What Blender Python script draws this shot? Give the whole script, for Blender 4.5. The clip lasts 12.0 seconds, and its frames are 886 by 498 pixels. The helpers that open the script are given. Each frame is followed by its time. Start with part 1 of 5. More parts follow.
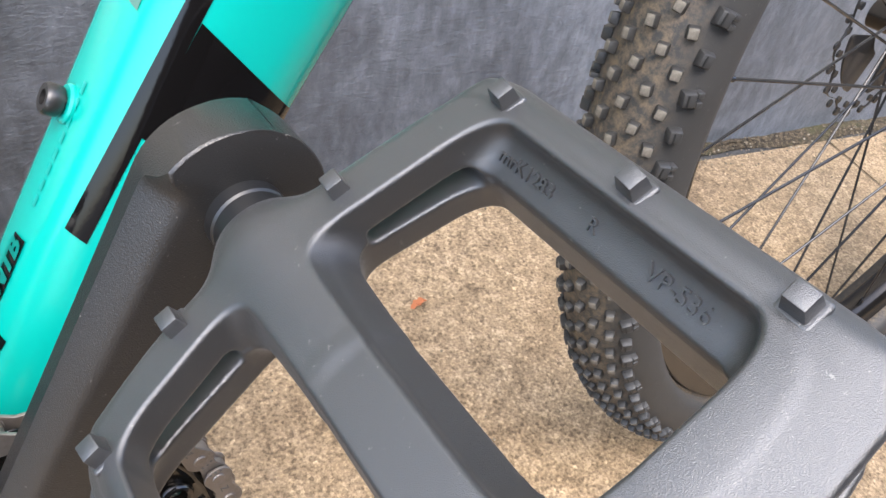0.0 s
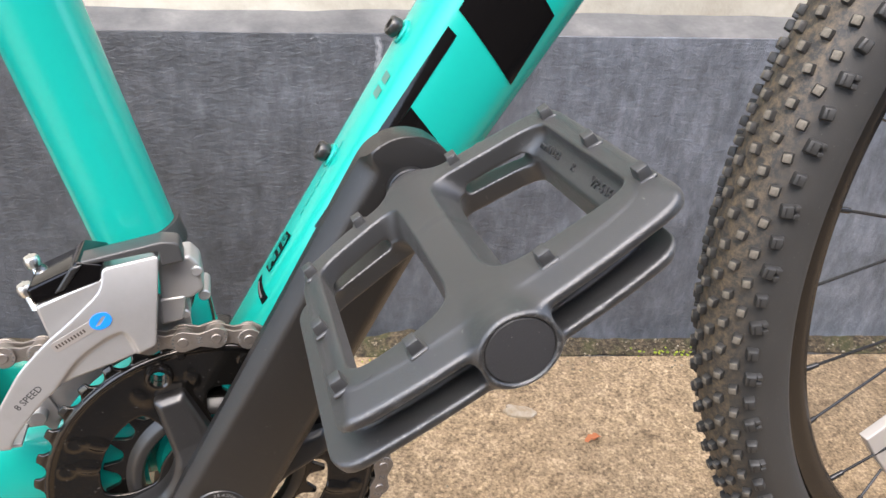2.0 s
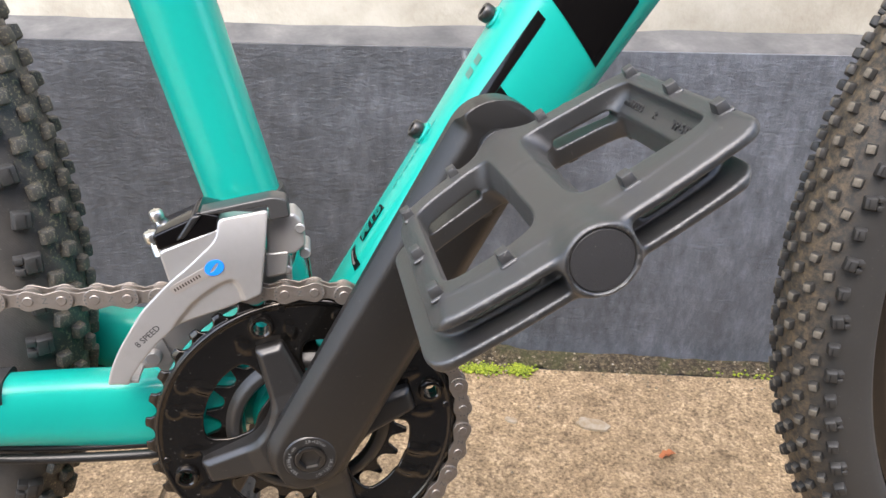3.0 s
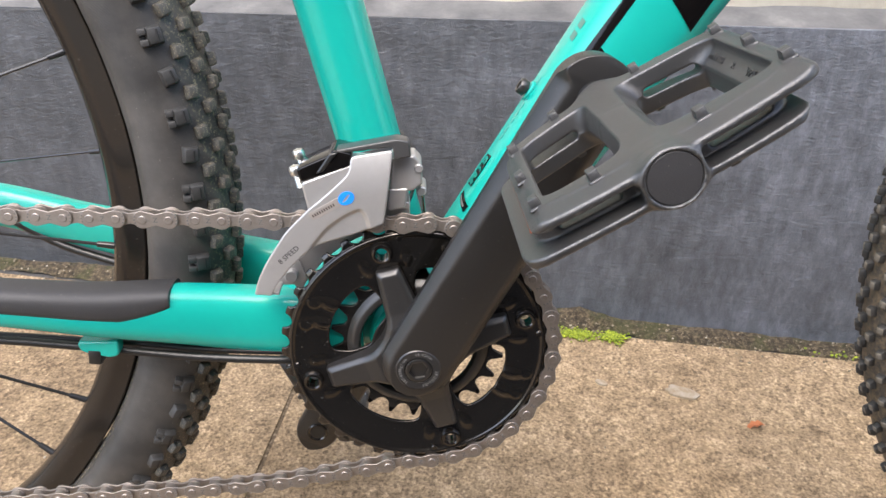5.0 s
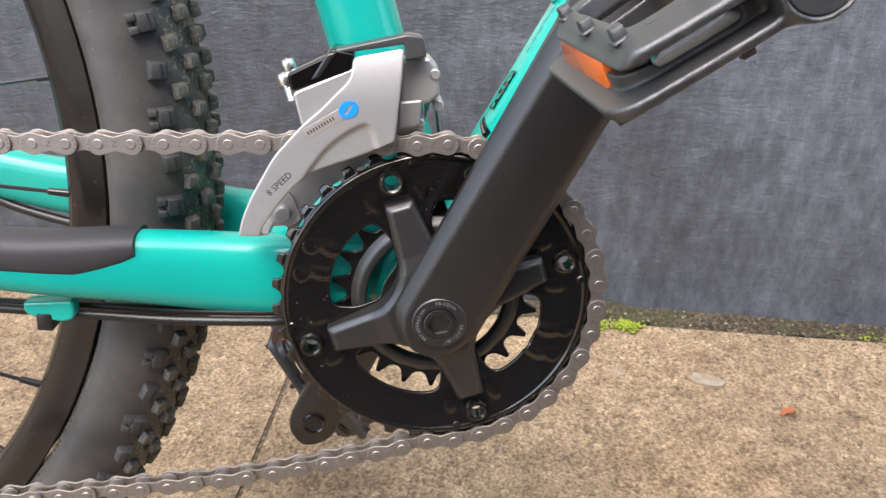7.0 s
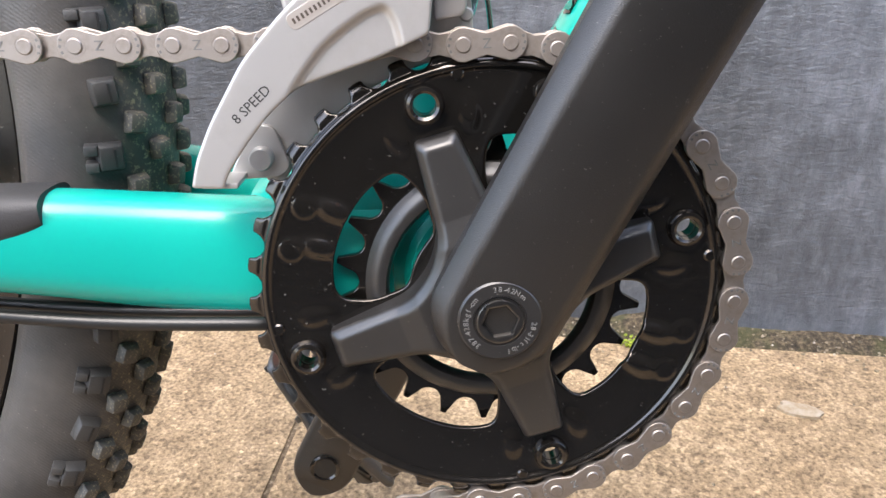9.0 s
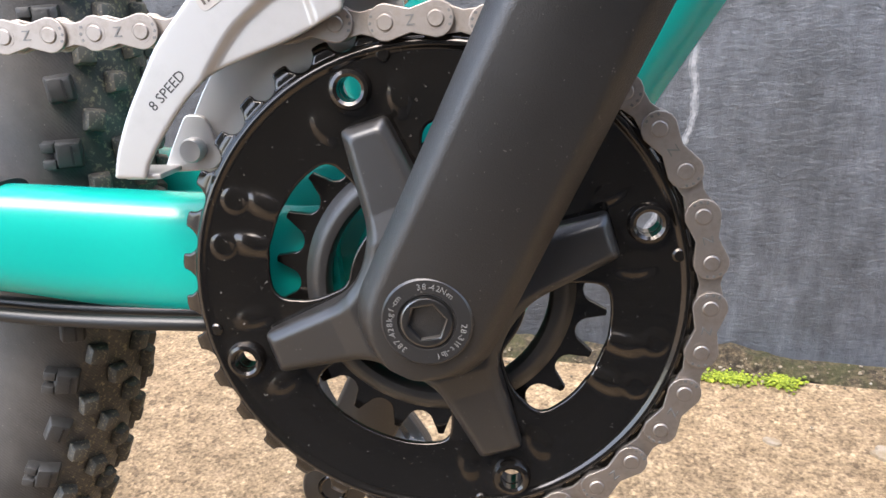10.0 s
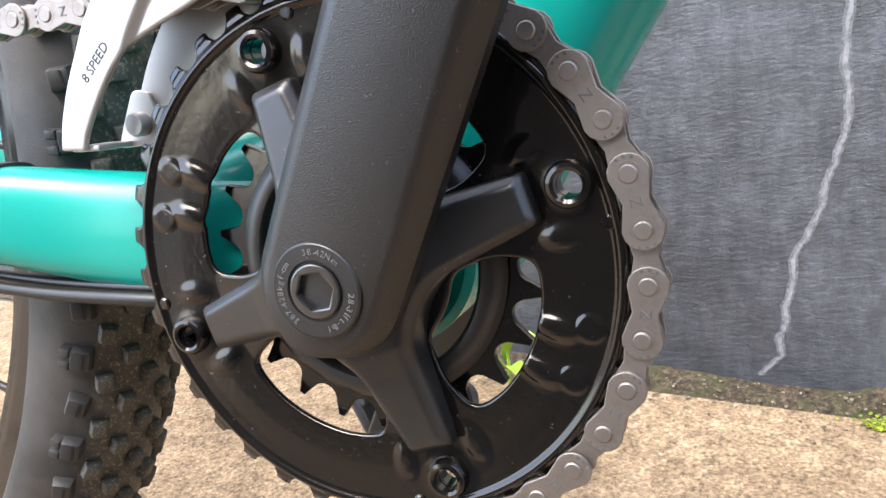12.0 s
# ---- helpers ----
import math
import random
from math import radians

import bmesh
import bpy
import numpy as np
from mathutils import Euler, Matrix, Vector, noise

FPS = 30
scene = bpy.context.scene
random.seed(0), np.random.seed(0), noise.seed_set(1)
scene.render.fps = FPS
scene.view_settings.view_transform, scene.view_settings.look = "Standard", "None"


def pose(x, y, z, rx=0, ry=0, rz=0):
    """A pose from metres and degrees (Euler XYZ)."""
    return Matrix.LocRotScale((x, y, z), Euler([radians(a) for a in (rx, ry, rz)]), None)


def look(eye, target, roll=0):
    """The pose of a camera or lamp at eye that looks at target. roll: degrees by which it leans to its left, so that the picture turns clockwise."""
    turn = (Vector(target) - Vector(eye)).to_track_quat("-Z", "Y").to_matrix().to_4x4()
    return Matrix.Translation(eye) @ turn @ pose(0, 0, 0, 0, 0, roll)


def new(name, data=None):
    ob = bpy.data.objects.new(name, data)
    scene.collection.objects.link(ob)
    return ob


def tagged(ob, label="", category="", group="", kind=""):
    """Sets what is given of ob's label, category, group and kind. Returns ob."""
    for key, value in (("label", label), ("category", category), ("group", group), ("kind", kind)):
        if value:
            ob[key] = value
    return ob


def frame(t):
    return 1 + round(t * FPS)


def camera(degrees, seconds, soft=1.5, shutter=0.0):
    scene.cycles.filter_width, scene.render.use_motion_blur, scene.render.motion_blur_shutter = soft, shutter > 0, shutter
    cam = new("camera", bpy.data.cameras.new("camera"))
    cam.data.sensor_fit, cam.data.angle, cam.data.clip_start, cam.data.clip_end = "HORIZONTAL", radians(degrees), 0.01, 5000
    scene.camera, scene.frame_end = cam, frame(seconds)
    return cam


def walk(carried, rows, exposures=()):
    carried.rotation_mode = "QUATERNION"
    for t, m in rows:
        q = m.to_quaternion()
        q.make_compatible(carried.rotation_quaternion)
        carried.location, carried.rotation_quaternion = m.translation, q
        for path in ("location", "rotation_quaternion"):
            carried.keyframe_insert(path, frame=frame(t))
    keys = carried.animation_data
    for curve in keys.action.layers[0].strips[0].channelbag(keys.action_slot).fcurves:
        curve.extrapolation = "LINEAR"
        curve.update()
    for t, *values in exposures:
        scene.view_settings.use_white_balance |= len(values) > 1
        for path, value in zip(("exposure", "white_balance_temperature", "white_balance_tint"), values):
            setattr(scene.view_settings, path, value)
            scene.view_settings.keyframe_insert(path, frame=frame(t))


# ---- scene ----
cam = camera(60.41, 12.0)
PATH = [
    (0, (0.0383, -0.1718, 0.5657), (0.5069, 0.3657, -0.1353), 11.40),
    (0.5, (0.0269, -0.1975, 0.5798), (0.4527, 0.4009, -0.0988), 9.56),
    (1, (0.0193, -0.2464, 0.5938), (0.3742, 0.4451, -0.0354), 6.53),
    (1.5, (0.0200, -0.2819, 0.5899), (0.3105, 0.4871, 0.0205), 4.35),
    (2, (0.0207, -0.2953, 0.5817), (0.2723, 0.5178, 0.0568), 3.13),
    (2.5, (0.0195, -0.3038, 0.5724), (0.2306, 0.5379, 0.0756), 2.27),
    (3, (0.0095, -0.3252, 0.5661), (0.1702, 0.5331, 0.0788), 1.66),
    (3.5, (0.0048, -0.3491, 0.5682), (0.1167, 0.5145, 0.0765), 1.16),
    (5.5, (0.0019, -0.3757, 0.5703), (0.0251, 0.4847, 0.0611), -0.42),
    (6, (0.0025, -0.3748, 0.5688), (0.0273, 0.4874, 0.0627), -0.67),
    (6.5, (0.0026, -0.3649, 0.5490), (0.0365, 0.5021, 0.0518), -0.91),
    (7, (-0.0142, -0.3372, 0.5017), (0.0389, 0.5374, 0.0199), -0.98),
    (7.5, (-0.0332, -0.2952, 0.4599), (0.0425, 0.5885, -0.0020), -1.00),
    (9.5, (0.0011, -0.2443, 0.4231), (-0.0422, 0.6592, -0.0034), -4.26),
    (10, (0.0294, -0.2360, 0.4100), (-0.0991, 0.6744, 0.0168), -6.05),
    (10.5, (0.0569, -0.2245, 0.4028), (-0.1581, 0.6786, 0.0311), -7.89),
    (11, (0.0799, -0.2142, 0.3949), (-0.2095, 0.6768, 0.0452), -9.19),
    (11.5, (0.0905, -0.2107, 0.3850), (-0.2523, 0.6695, 0.0567), -10.11),
    (12, (0.0954, -0.2107, 0.3770), (-0.2878, 0.6603, 0.0697), -10.76),
]
# the film's camera opens up towards the dark drivetrain
walk(cam, [(t, look(eye, target, roll)) for t, eye, target, roll in PATH],
     ((0, 0.88, 6200, 10), (1.5, 0.80, 6450, 10), (3.5, 0.66, 6500, 10), (7.0, 0.72, 6400, 10), (7.5, 0.77, 6380, 10), (9.5, 1.06, 6380, 10), (12, 1.06, 6300, 10)))

# ---- light: a bright overcast sky ----
world = bpy.data.worlds.new("sky")
scene.world = world
world.use_nodes = True
wn = world.node_tree.nodes
sky = wn.new("ShaderNodeTexSky")
sky.sky_type, sky.sun_disc = "NISHITA", False
sky.sun_elevation, sky.sun_rotation = radians(62), radians(200)
sky.air_density, sky.dust_density, sky.ozone_density = 1.0, 3.0, 0.8
wn["Background"].inputs["Strength"].default_value = 0.49
world.node_tree.links.new(sky.outputs["Color"], wn["Background"].inputs["Color"])
sun = new("sun", bpy.data.lights.new("sun", "SUN"))
sun.data.energy, sun.data.angle, sun.data.color = 1.5, radians(50), (1.0, 0.965, 0.91)
sun.matrix_world = look((-0.75, -1.3, 2.6), (0, 0, 0.2))

# ---- materials ----
def material(name, base, rough=0.5, metal=0.0, coat=0.0, spec=0.5):
    m = bpy.data.materials.new(name)
    m.use_nodes = True
    b = m.node_tree.nodes["Principled BSDF"]
    b.inputs["Base Color"].default_value = (*base, 1)
    b.inputs["Roughness"].default_value = rough
    b.inputs["Metallic"].default_value = metal
    b.inputs["Coat Weight"].default_value = coat
    b.inputs["Coat Roughness"].default_value = 0.06
    b.inputs["Specular IOR Level"].default_value = spec
    return m


def node(m, kind, **inputs):
    n = m.node_tree.nodes.new(kind)
    for key, value in inputs.items():
        n.inputs[key.replace("_", " ")].default_value = value
    return n


def wire(m, a, out, b, into):
    m.node_tree.links.new(a.outputs[out], b.inputs[into])


def coords(m):
    return node(m, "ShaderNodeTexCoord")


def noise_tex(m, scale, detail=4.0, rough=0.6, co=None, out="Object"):
    n = node(m, "ShaderNodeTexNoise", Scale=scale, Detail=detail, Roughness=rough)
    wire(m, co or coords(m), out, n, "Vector")
    return n


def ramp(m, source, out, stops):
    r = node(m, "ShaderNodeValToRGB")
    e = r.color_ramp.elements
    while len(e) < len(stops):
        e.new(0.5)
    for i, (p, c) in enumerate(stops):
        e[i].position, e[i].color = p, (*c, 1) if len(c) == 3 else c
    wire(m, source, out, r, "Fac")
    return r


def mix(m, fac_node, fac_out, a, b, kind="MIX"):
    n = m.node_tree.nodes.new("ShaderNodeMix")
    n.data_type, n.blend_type = "RGBA", kind
    if fac_node is None:
        n.inputs[0].default_value = fac_out
    else:
        wire(m, fac_node, fac_out, n, 0)
    for i, v in ((6, a), (7, b)):
        if isinstance(v, tuple):
            n.inputs[i].default_value = (*v, 1)
        else:
            m.node_tree.links.new(v, n.inputs[i])
    return n


def bsdf(m):
    return m.node_tree.nodes["Principled BSDF"]


def set_color(m, socket):
    m.node_tree.links.new(socket, bsdf(m).inputs["Base Color"])


def set_rough(m, source, out, low, high):
    r = node(m, "ShaderNodeMapRange")
    r.inputs["To Min"].default_value, r.inputs["To Max"].default_value = low, high
    wire(m, source, out, r, "Value")
    wire(m, r, "Result", bsdf(m), "Roughness")


def bump(m, source, out, strength, distance, chain=None):
    b = node(m, "ShaderNodeBump", Strength=strength, Distance=distance)
    wire(m, source, out, b, "Height")
    if chain:
        wire(m, chain, "Normal", b, "Normal")
    wire(m, b, "Normal", bsdf(m), "Normal")
    return b


def make_paint(name, base, rough=0.22, coat=0.6):
    m = material(name, base, rough, 0.0, coat)
    c = coords(m)
    n = noise_tex(m, 9, 3, 0.5, c)
    darker = tuple(v * 0.9 for v in base)
    set_color(m, mix(m, n, "Fac", base, darker).outputs[2])
    fine = noise_tex(m, 900, 2, 0.5, c)
    bump(m, fine, "Fac", 0.03, 0.0005)
    return m


def make_plastic(name, base, light, rough=(0.42, 0.6), grain=2600, strength=0.25, specks=True):
    m = material(name, base, rough[0])
    c = coords(m)
    large = noise_tex(m, 45, 4, 0.6, c)
    set_rough(m, large, "Fac", *rough)
    col = mix(m, large, "Fac", base, light)
    sock = col.outputs[2]
    if specks:
        dust = noise_tex(m, 700, 3, 0.7, c)
        r = ramp(m, dust, "Fac", ((0.675, (0, 0, 0)), (0.735, (1, 1, 1))))
        fac = node(m, "ShaderNodeMath")
        fac.operation = "MULTIPLY"
        fac.inputs[1].default_value = 0.35
        wire(m, r, "Color", fac, 0)
        sock = mix(m, fac, 0, sock, (0.32, 0.30, 0.27)).outputs[2]
    set_color(m, sock)
    fine = noise_tex(m, grain, 2, 0.5, c)
    bump(m, fine, "Fac", strength, 0.0004)
    return m


def make_metal(name, base, rough=(0.25, 0.45), dirt=(0.12, 0.10, 0.08), amount=0.35, scale=150):
    m = material(name, base, rough[0], 1.0)
    c = coords(m)
    n = noise_tex(m, scale, 5, 0.65, c)
    set_rough(m, n, "Fac", *rough)
    r = ramp(m, n, "Fac", ((0.5, (0, 0, 0)), (0.8, (amount,) * 3)))
    set_color(m, mix(m, r, "Color", base, dirt).outputs[2])
    fine = noise_tex(m, 3000, 2, 0.5, c)
    bump(m, fine, "Fac", 0.06, 0.0002)
    return m


TEAL = make_paint("teal_paint", (0.006, 0.335, 0.276), 0.27, 0.15)
BLACK_PAINT = make_paint("black_gloss_paint", (0.004, 0.0035, 0.0035), 0.10, 0.0)
bsdf(BLACK_PAINT).inputs["Specular IOR Level"].default_value = 0.28
PEDAL = make_plastic("pedal_plastic", (0.0060, 0.0060, 0.0063), (0.0105, 0.0104, 0.0107), (0.34, 0.46), 6200, 0.34)
bsdf(PEDAL).inputs["Specular IOR Level"].default_value = 0.9
bsdf(PEDAL).inputs["IOR"].default_value = 1.66
bsdf(PEDAL).inputs["Sheen Weight"].default_value = 0.06   # a film of dust
bsdf(PEDAL).inputs["Sheen Roughness"].default_value = 0.45
PEDAL_PIN = PEDAL.copy()
PEDAL_PIN.name = "pedal_pin_plastic"
# the platform's edges are scuffed pale
_g = node(PEDAL, "ShaderNodeNewGeometry")
_e = ramp(PEDAL, _g, "Pointiness", ((0.514, (0, 0, 0)), (0.534, (1, 1, 1))))
_n = ramp(PEDAL, noise_tex(PEDAL, 520, 5, 0.78, coords(PEDAL)), "Fac", ((0.50, (0, 0, 0)), (0.68, (0.7, 0.7, 0.7))))
_f = node(PEDAL, "ShaderNodeMath")
_f.operation = "MULTIPLY"
wire(PEDAL, _e, "Color", _f, 0)
wire(PEDAL, _n, "Color", _f, 1)
# most where the outer rim knocks against things
_sep = node(PEDAL, "ShaderNodeSeparateXYZ")
wire(PEDAL, coords(PEDAL), "Object", _sep, "Vector")
_out = node(PEDAL, "ShaderNodeMapRange")
for _k, _v in (("From Min", 0.0365), ("From Max", 0.0405), ("To Min", 0.0), ("To Max", 1.0)):
    _out.inputs[_k].default_value = _v
wire(PEDAL, _sep, "Y", _out, "Value")
_f2 = node(PEDAL, "ShaderNodeMath")
_f2.operation = "MULTIPLY"
wire(PEDAL, _f, 0, _f2, 0)
wire(PEDAL, _out, "Result", _f2, 1)
_f = _f2
_old = bsdf(PEDAL).inputs["Base Color"].links[0].from_socket
set_color(PEDAL, mix(PEDAL, _f, 0, _old, (0.21, 0.205, 0.195)).outputs[2])
CRANK = make_plastic("crank_black", (0.0070, 0.0068, 0.0067), (0.0116, 0.0111, 0.0108), (0.30, 0.42), 3000, 0.38)
SPIDER = make_plastic("spider_black", (0.012, 0.0113, 0.0108), (0.020, 0.0188, 0.018), (0.28, 0.40), 3000, 0.12)
bsdf(SPIDER).inputs["Specular IOR Level"].default_value = 0.65
bsdf(CRANK).inputs["Specular IOR Level"].default_value = 0.75
RING = make_plastic("ring_gloss_black", (0.0036, 0.0033, 0.0030), (0.0064, 0.0057, 0.0050), (0.10, 0.19), 260, 0.10)
GUARD = make_plastic("guard_rubber", (0.022, 0.0215, 0.022), (0.032, 0.031, 0.032), (0.5, 0.65), 2500, 0.3)
RUBBER = make_plastic("tyre_rubber", (0.032, 0.0308, 0.0292), (0.064, 0.0608, 0.0567), (0.40, 0.62), 1200, 0.35)
KNOB = make_plastic("tread_rubber", (0.017, 0.0168, 0.0165), (0.044, 0.0425, 0.040), (0.40, 0.62), 900, 0.35)
RIM = make_plastic("rim_black", (0.004, 0.0038, 0.0036), (0.008, 0.0074, 0.0068), (0.18, 0.30), 1200, 0.08)
bsdf(RIM).inputs["Specular IOR Level"].default_value = 0.5
bsdf(RING).inputs["Specular IOR Level"].default_value = 0.75
for _m, _tint in ((RIM, (1.0, 0.90, 0.82)), (RING, (1.0, 0.93, 0.87)), (CRANK, (1.0, 0.97, 0.94))):   # the black coats are thin and reflect warmly
    bsdf(_m).inputs["Specular Tint"].default_value = (*_tint, 1)
WIREB = material("spoke_black", (0.030, 0.030, 0.031), 0.16, 0.3)
CABLE = material("cable_black", (0.010, 0.010, 0.010), 0.38)
CHAIN = make_metal("chain_nickel", (0.34, 0.303, 0.272), (0.46, 0.62), (0.16, 0.13, 0.10), 0.5, 220)
STEEL = make_metal("bright_steel", (0.5, 0.5, 0.5), (0.18, 0.3), (0.2, 0.18, 0.16), 0.2)
ZINC = make_metal("zinc_plated_steel", (0.78, 0.78, 0.75), (0.25, 0.38), (0.4, 0.38, 0.34), 0.3)
SILVER = make_metal("silver_painted_metal", (0.45, 0.44, 0.428), (0.34, 0.46), (0.33, 0.31, 0.29), 0.4, 60)
bsdf(SILVER).inputs["Metallic"].default_value = 0.65
DARK_STEEL = make_metal("dark_steel", (0.16, 0.155, 0.15), (0.22, 0.36), (0.05, 0.045, 0.04), 0.3)
CLAMP_GREY = material("clamp_grey_plastic", (0.045, 0.0445, 0.044), 0.32)
# near-black that paints the shade of slits and the bolt socket
RECESS_SHADE = material("recess_shade", (0.006, 0.006, 0.006), 0.6)
INK = material("black_ink", (0.02, 0.02, 0.02), 0.5)
INK_BLUE = material("blue_ink", (0.01, 0.22, 0.80), 0.4)
INK_TAN = material("tan_foil", (0.46, 0.42, 0.385), 0.4, 0.6)
INK_RED = material("faded_brown_ink", (0.065, 0.16, 0.13), 0.5)
INK_BROWN = material("brown_ink", (0.06, 0.045, 0.035), 0.5)
AMBER = material("amber_reflector", (0.85, 0.16, 0.01), 0.2, 0.0, 0.5)
CLEAR = material("pale_reflector", (0.33, 0.31, 0.29), 0.2, 0.0, 0.5)

# rear tread: dark rubber with yellowish grit sticking to it
GRITTY = make_plastic("gritty_rubber", (0.030, 0.029, 0.026), (0.085, 0.079, 0.066), (0.45, 0.65), 900, 0.4, False)
_n = noise_tex(GRITTY, 1100, 3, 0.6, coords(GRITTY))
_r = ramp(GRITTY, _n, "Fac", ((0.57, (0, 0, 0)), (0.63, (0.9, 0.9, 0.9))))
_old = bsdf(GRITTY).inputs["Base Color"].links[0].from_socket
set_color(GRITTY, mix(GRITTY, _r, "Color", _old, (0.19, 0.165, 0.11)).outputs[2])
# fine woven cords show on the tyre's side
_n = noise_tex(RUBBER, 22, 5, 0.65)
_r = ramp(RUBBER, _n, "Fac", ((0.35, (0.52, 0.52, 0.52)), (0.66, (1.5, 1.45, 1.40))))
_old = bsdf(RUBBER).inputs["Base Color"].links[0].from_socket
set_color(RUBBER, mix(RUBBER, None, 1.0, _old, _r.outputs["Color"], "MULTIPLY").outputs[2])
_w = node(RUBBER, "ShaderNodeTexWave", Scale=420.0, Distortion=1.5)
_w.bands_direction = "DIAGONAL"
wire(RUBBER, coords(RUBBER), "Object", _w, "Vector")
_old = bsdf(RUBBER).inputs["Normal"].links[0].from_node
bump(RUBBER, _w, "Fac", 0.12, 0.0003, _old)

bsdf(RUBBER).inputs["Specular IOR Level"].default_value = 0.5
# grit sticks to the crown between the knobs
_c = coords(RUBBER)
_sep = node(RUBBER, "ShaderNodeSeparateXYZ")
wire(RUBBER, _c, "Object", _sep, "Vector")
_abs = node(RUBBER, "ShaderNodeMath")
_abs.operation = "ABSOLUTE"
wire(RUBBER, _sep, "Y", _abs, 0)
_near = node(RUBBER, "ShaderNodeMapRange")
for _k, _v in (("From Min", 0.023), ("From Max", 0.017), ("To Min", 0.0), ("To Max", 0.9)):
    _near.inputs[_k].default_value = _v
wire(RUBBER, _abs, 0, _near, "Value")
_n = ramp(RUBBER, noise_tex(RUBBER, 620, 4, 0.7, _c), "Fac", ((0.54, (0, 0, 0)), (0.62, (1, 1, 1))))
_f = node(RUBBER, "ShaderNodeMath")
_f.operation = "MULTIPLY"
wire(RUBBER, _near, "Result", _f, 0)
wire(RUBBER, _n, "Color", _f, 1)
_old = bsdf(RUBBER).inputs["Base Color"].links[0].from_socket
set_color(RUBBER, mix(RUBBER, _f, 0, _old, (0.20, 0.175, 0.105)).outputs[2])
# the front tyre's crown is dusty between the knobs
CROWN = make_plastic("dusty_tyre_rubber", (0.024, 0.0232, 0.022), (0.042, 0.040, 0.037), (0.5, 0.7), 1200, 0.3)
_c = coords(CROWN)
_sep = node(CROWN, "ShaderNodeSeparateXYZ")
wire(CROWN, _c, "Object", _sep, "Vector")
_abs = node(CROWN, "ShaderNodeMath")
_abs.operation = "ABSOLUTE"
wire(CROWN, _sep, "Y", _abs, 0)
_near = node(CROWN, "ShaderNodeMapRange")
for _k, _v in (("From Min", 0.024), ("From Max", 0.014), ("To Min", 0.0), ("To Max", 0.9)):
    _near.inputs[_k].default_value = _v
wire(CROWN, _abs, 0, _near, "Value")
_n = ramp(CROWN, noise_tex(CROWN, 240, 6, 0.75, _c), "Fac", ((0.42, (0, 0, 0)), (0.62, (1, 1, 1))))
_f = node(CROWN, "ShaderNodeMath")
_f.operation = "MULTIPLY"
wire(CROWN, _near, "Result", _f, 0)
wire(CROWN, _n, "Color", _f, 1)
_old = bsdf(CROWN).inputs["Base Color"].links[0].from_socket
set_color(CROWN, mix(CROWN, _f, 0, _old, (0.14, 0.105, 0.065)).outputs[2])

# knob tops hold dried tan dust
DUST = material("dusty_rubber", (0.2, 0.17, 0.13), 0.9)
_c = coords(DUST)
_n = noise_tex(DUST, 130, 5, 0.7, _c)
_r = ramp(DUST, _n, "Fac", ((0.30, (0.055, 0.049, 0.040)), (0.48, (0.120, 0.106, 0.085)), (0.66, (0.215, 0.194, 0.157))))
set_color(DUST, _r.outputs["Color"])
bump(DUST, noise_tex(DUST, 1500, 3, 0.6, _c), "Fac", 0.3, 0.0004)

# ---- mesh tools ----
FACE = Matrix.Rotation(radians(90), 4, "X")   # a drawing in x, y stands up in x, z and faces the drive side


def finish(bm, angle=38):
    me = bpy.data.meshes.new("mesh")
    bmesh.ops.recalc_face_normals(bm, faces=bm.faces[:])
    bm.to_mesh(me)
    bm.free()
    return smooth(me, angle)


def smooth(me, angle=38):
    for p in me.polygons:
        p.use_smooth = True
    me.set_sharp_from_angle(angle=radians(angle))
    return me


def part(name, me, mat, parent, label="", m=None):
    if isinstance(me, bmesh.types.BMesh):
        me = finish(me)
    me.name = name
    if mat and not me.materials:
        me.materials.append(mat)
    ob = new(name, me)
    ob.parent = parent
    if m is not None:
        ob.matrix_basis = m
    if label:
        tagged(ob, label)
    return ob


def rounded(points, radius, steps=4):
    """A closed outline with its corners rounded; a point may carry its own radius."""
    out, count = [], len(points)
    for i in range(count):
        a, p, b = (Vector(points[(i + k) % count][:2]) for k in (-1, 0, 1))
        r = points[i][2] if len(points[i]) > 2 else radius
        u, v = (a - p), (b - p)
        d = min(r, 0.48 * u.length, 0.48 * v.length)
        p0, p1 = p + u.normalized() * d, p + v.normalized() * d
        for k in range(steps + 1):
            t = k / steps
            out.append(((1 - t) ** 2 * p0 + 2 * t * (1 - t) * p + t * t * p1)[:])
    return out


def ring_points(x, y, r, count=24):
    return [(x + r * math.cos(2 * math.pi * k / count), y + r * math.sin(2 * math.pi * k / count)) for k in range(count)]


def plate(outline, holes=(), thick=0.002, bevel=0.0004, m=None, res=1):
    """A flat piece with holes and rounded rims, centred on z = 0 of its drawing."""
    cu = bpy.data.curves.new("outline", "CURVE")
    cu.dimensions, cu.fill_mode = "2D", "BOTH"
    cu.extrude, cu.bevel_depth, cu.bevel_resolution, cu.offset = max(thick / 2 - bevel, 0.00001), bevel, res, -bevel
    for loop in (outline, *holes):
        s = cu.splines.new("POLY")
        s.points.add(len(loop) - 1)
        for p, q in zip(s.points, loop):
            p.co = (q[0], q[1], 0, 1)
        s.use_cyclic_u = True
    ob = bpy.data.objects.new("outline", cu)
    scene.collection.objects.link(ob)
    dg = bpy.context.evaluated_depsgraph_get()
    me = bpy.data.meshes.new_from_object(ob.evaluated_get(dg))
    bpy.data.objects.remove(ob)
    bpy.data.curves.remove(cu)
    me.materials.clear()
    if m is not None:
        me.transform(m)
    return me


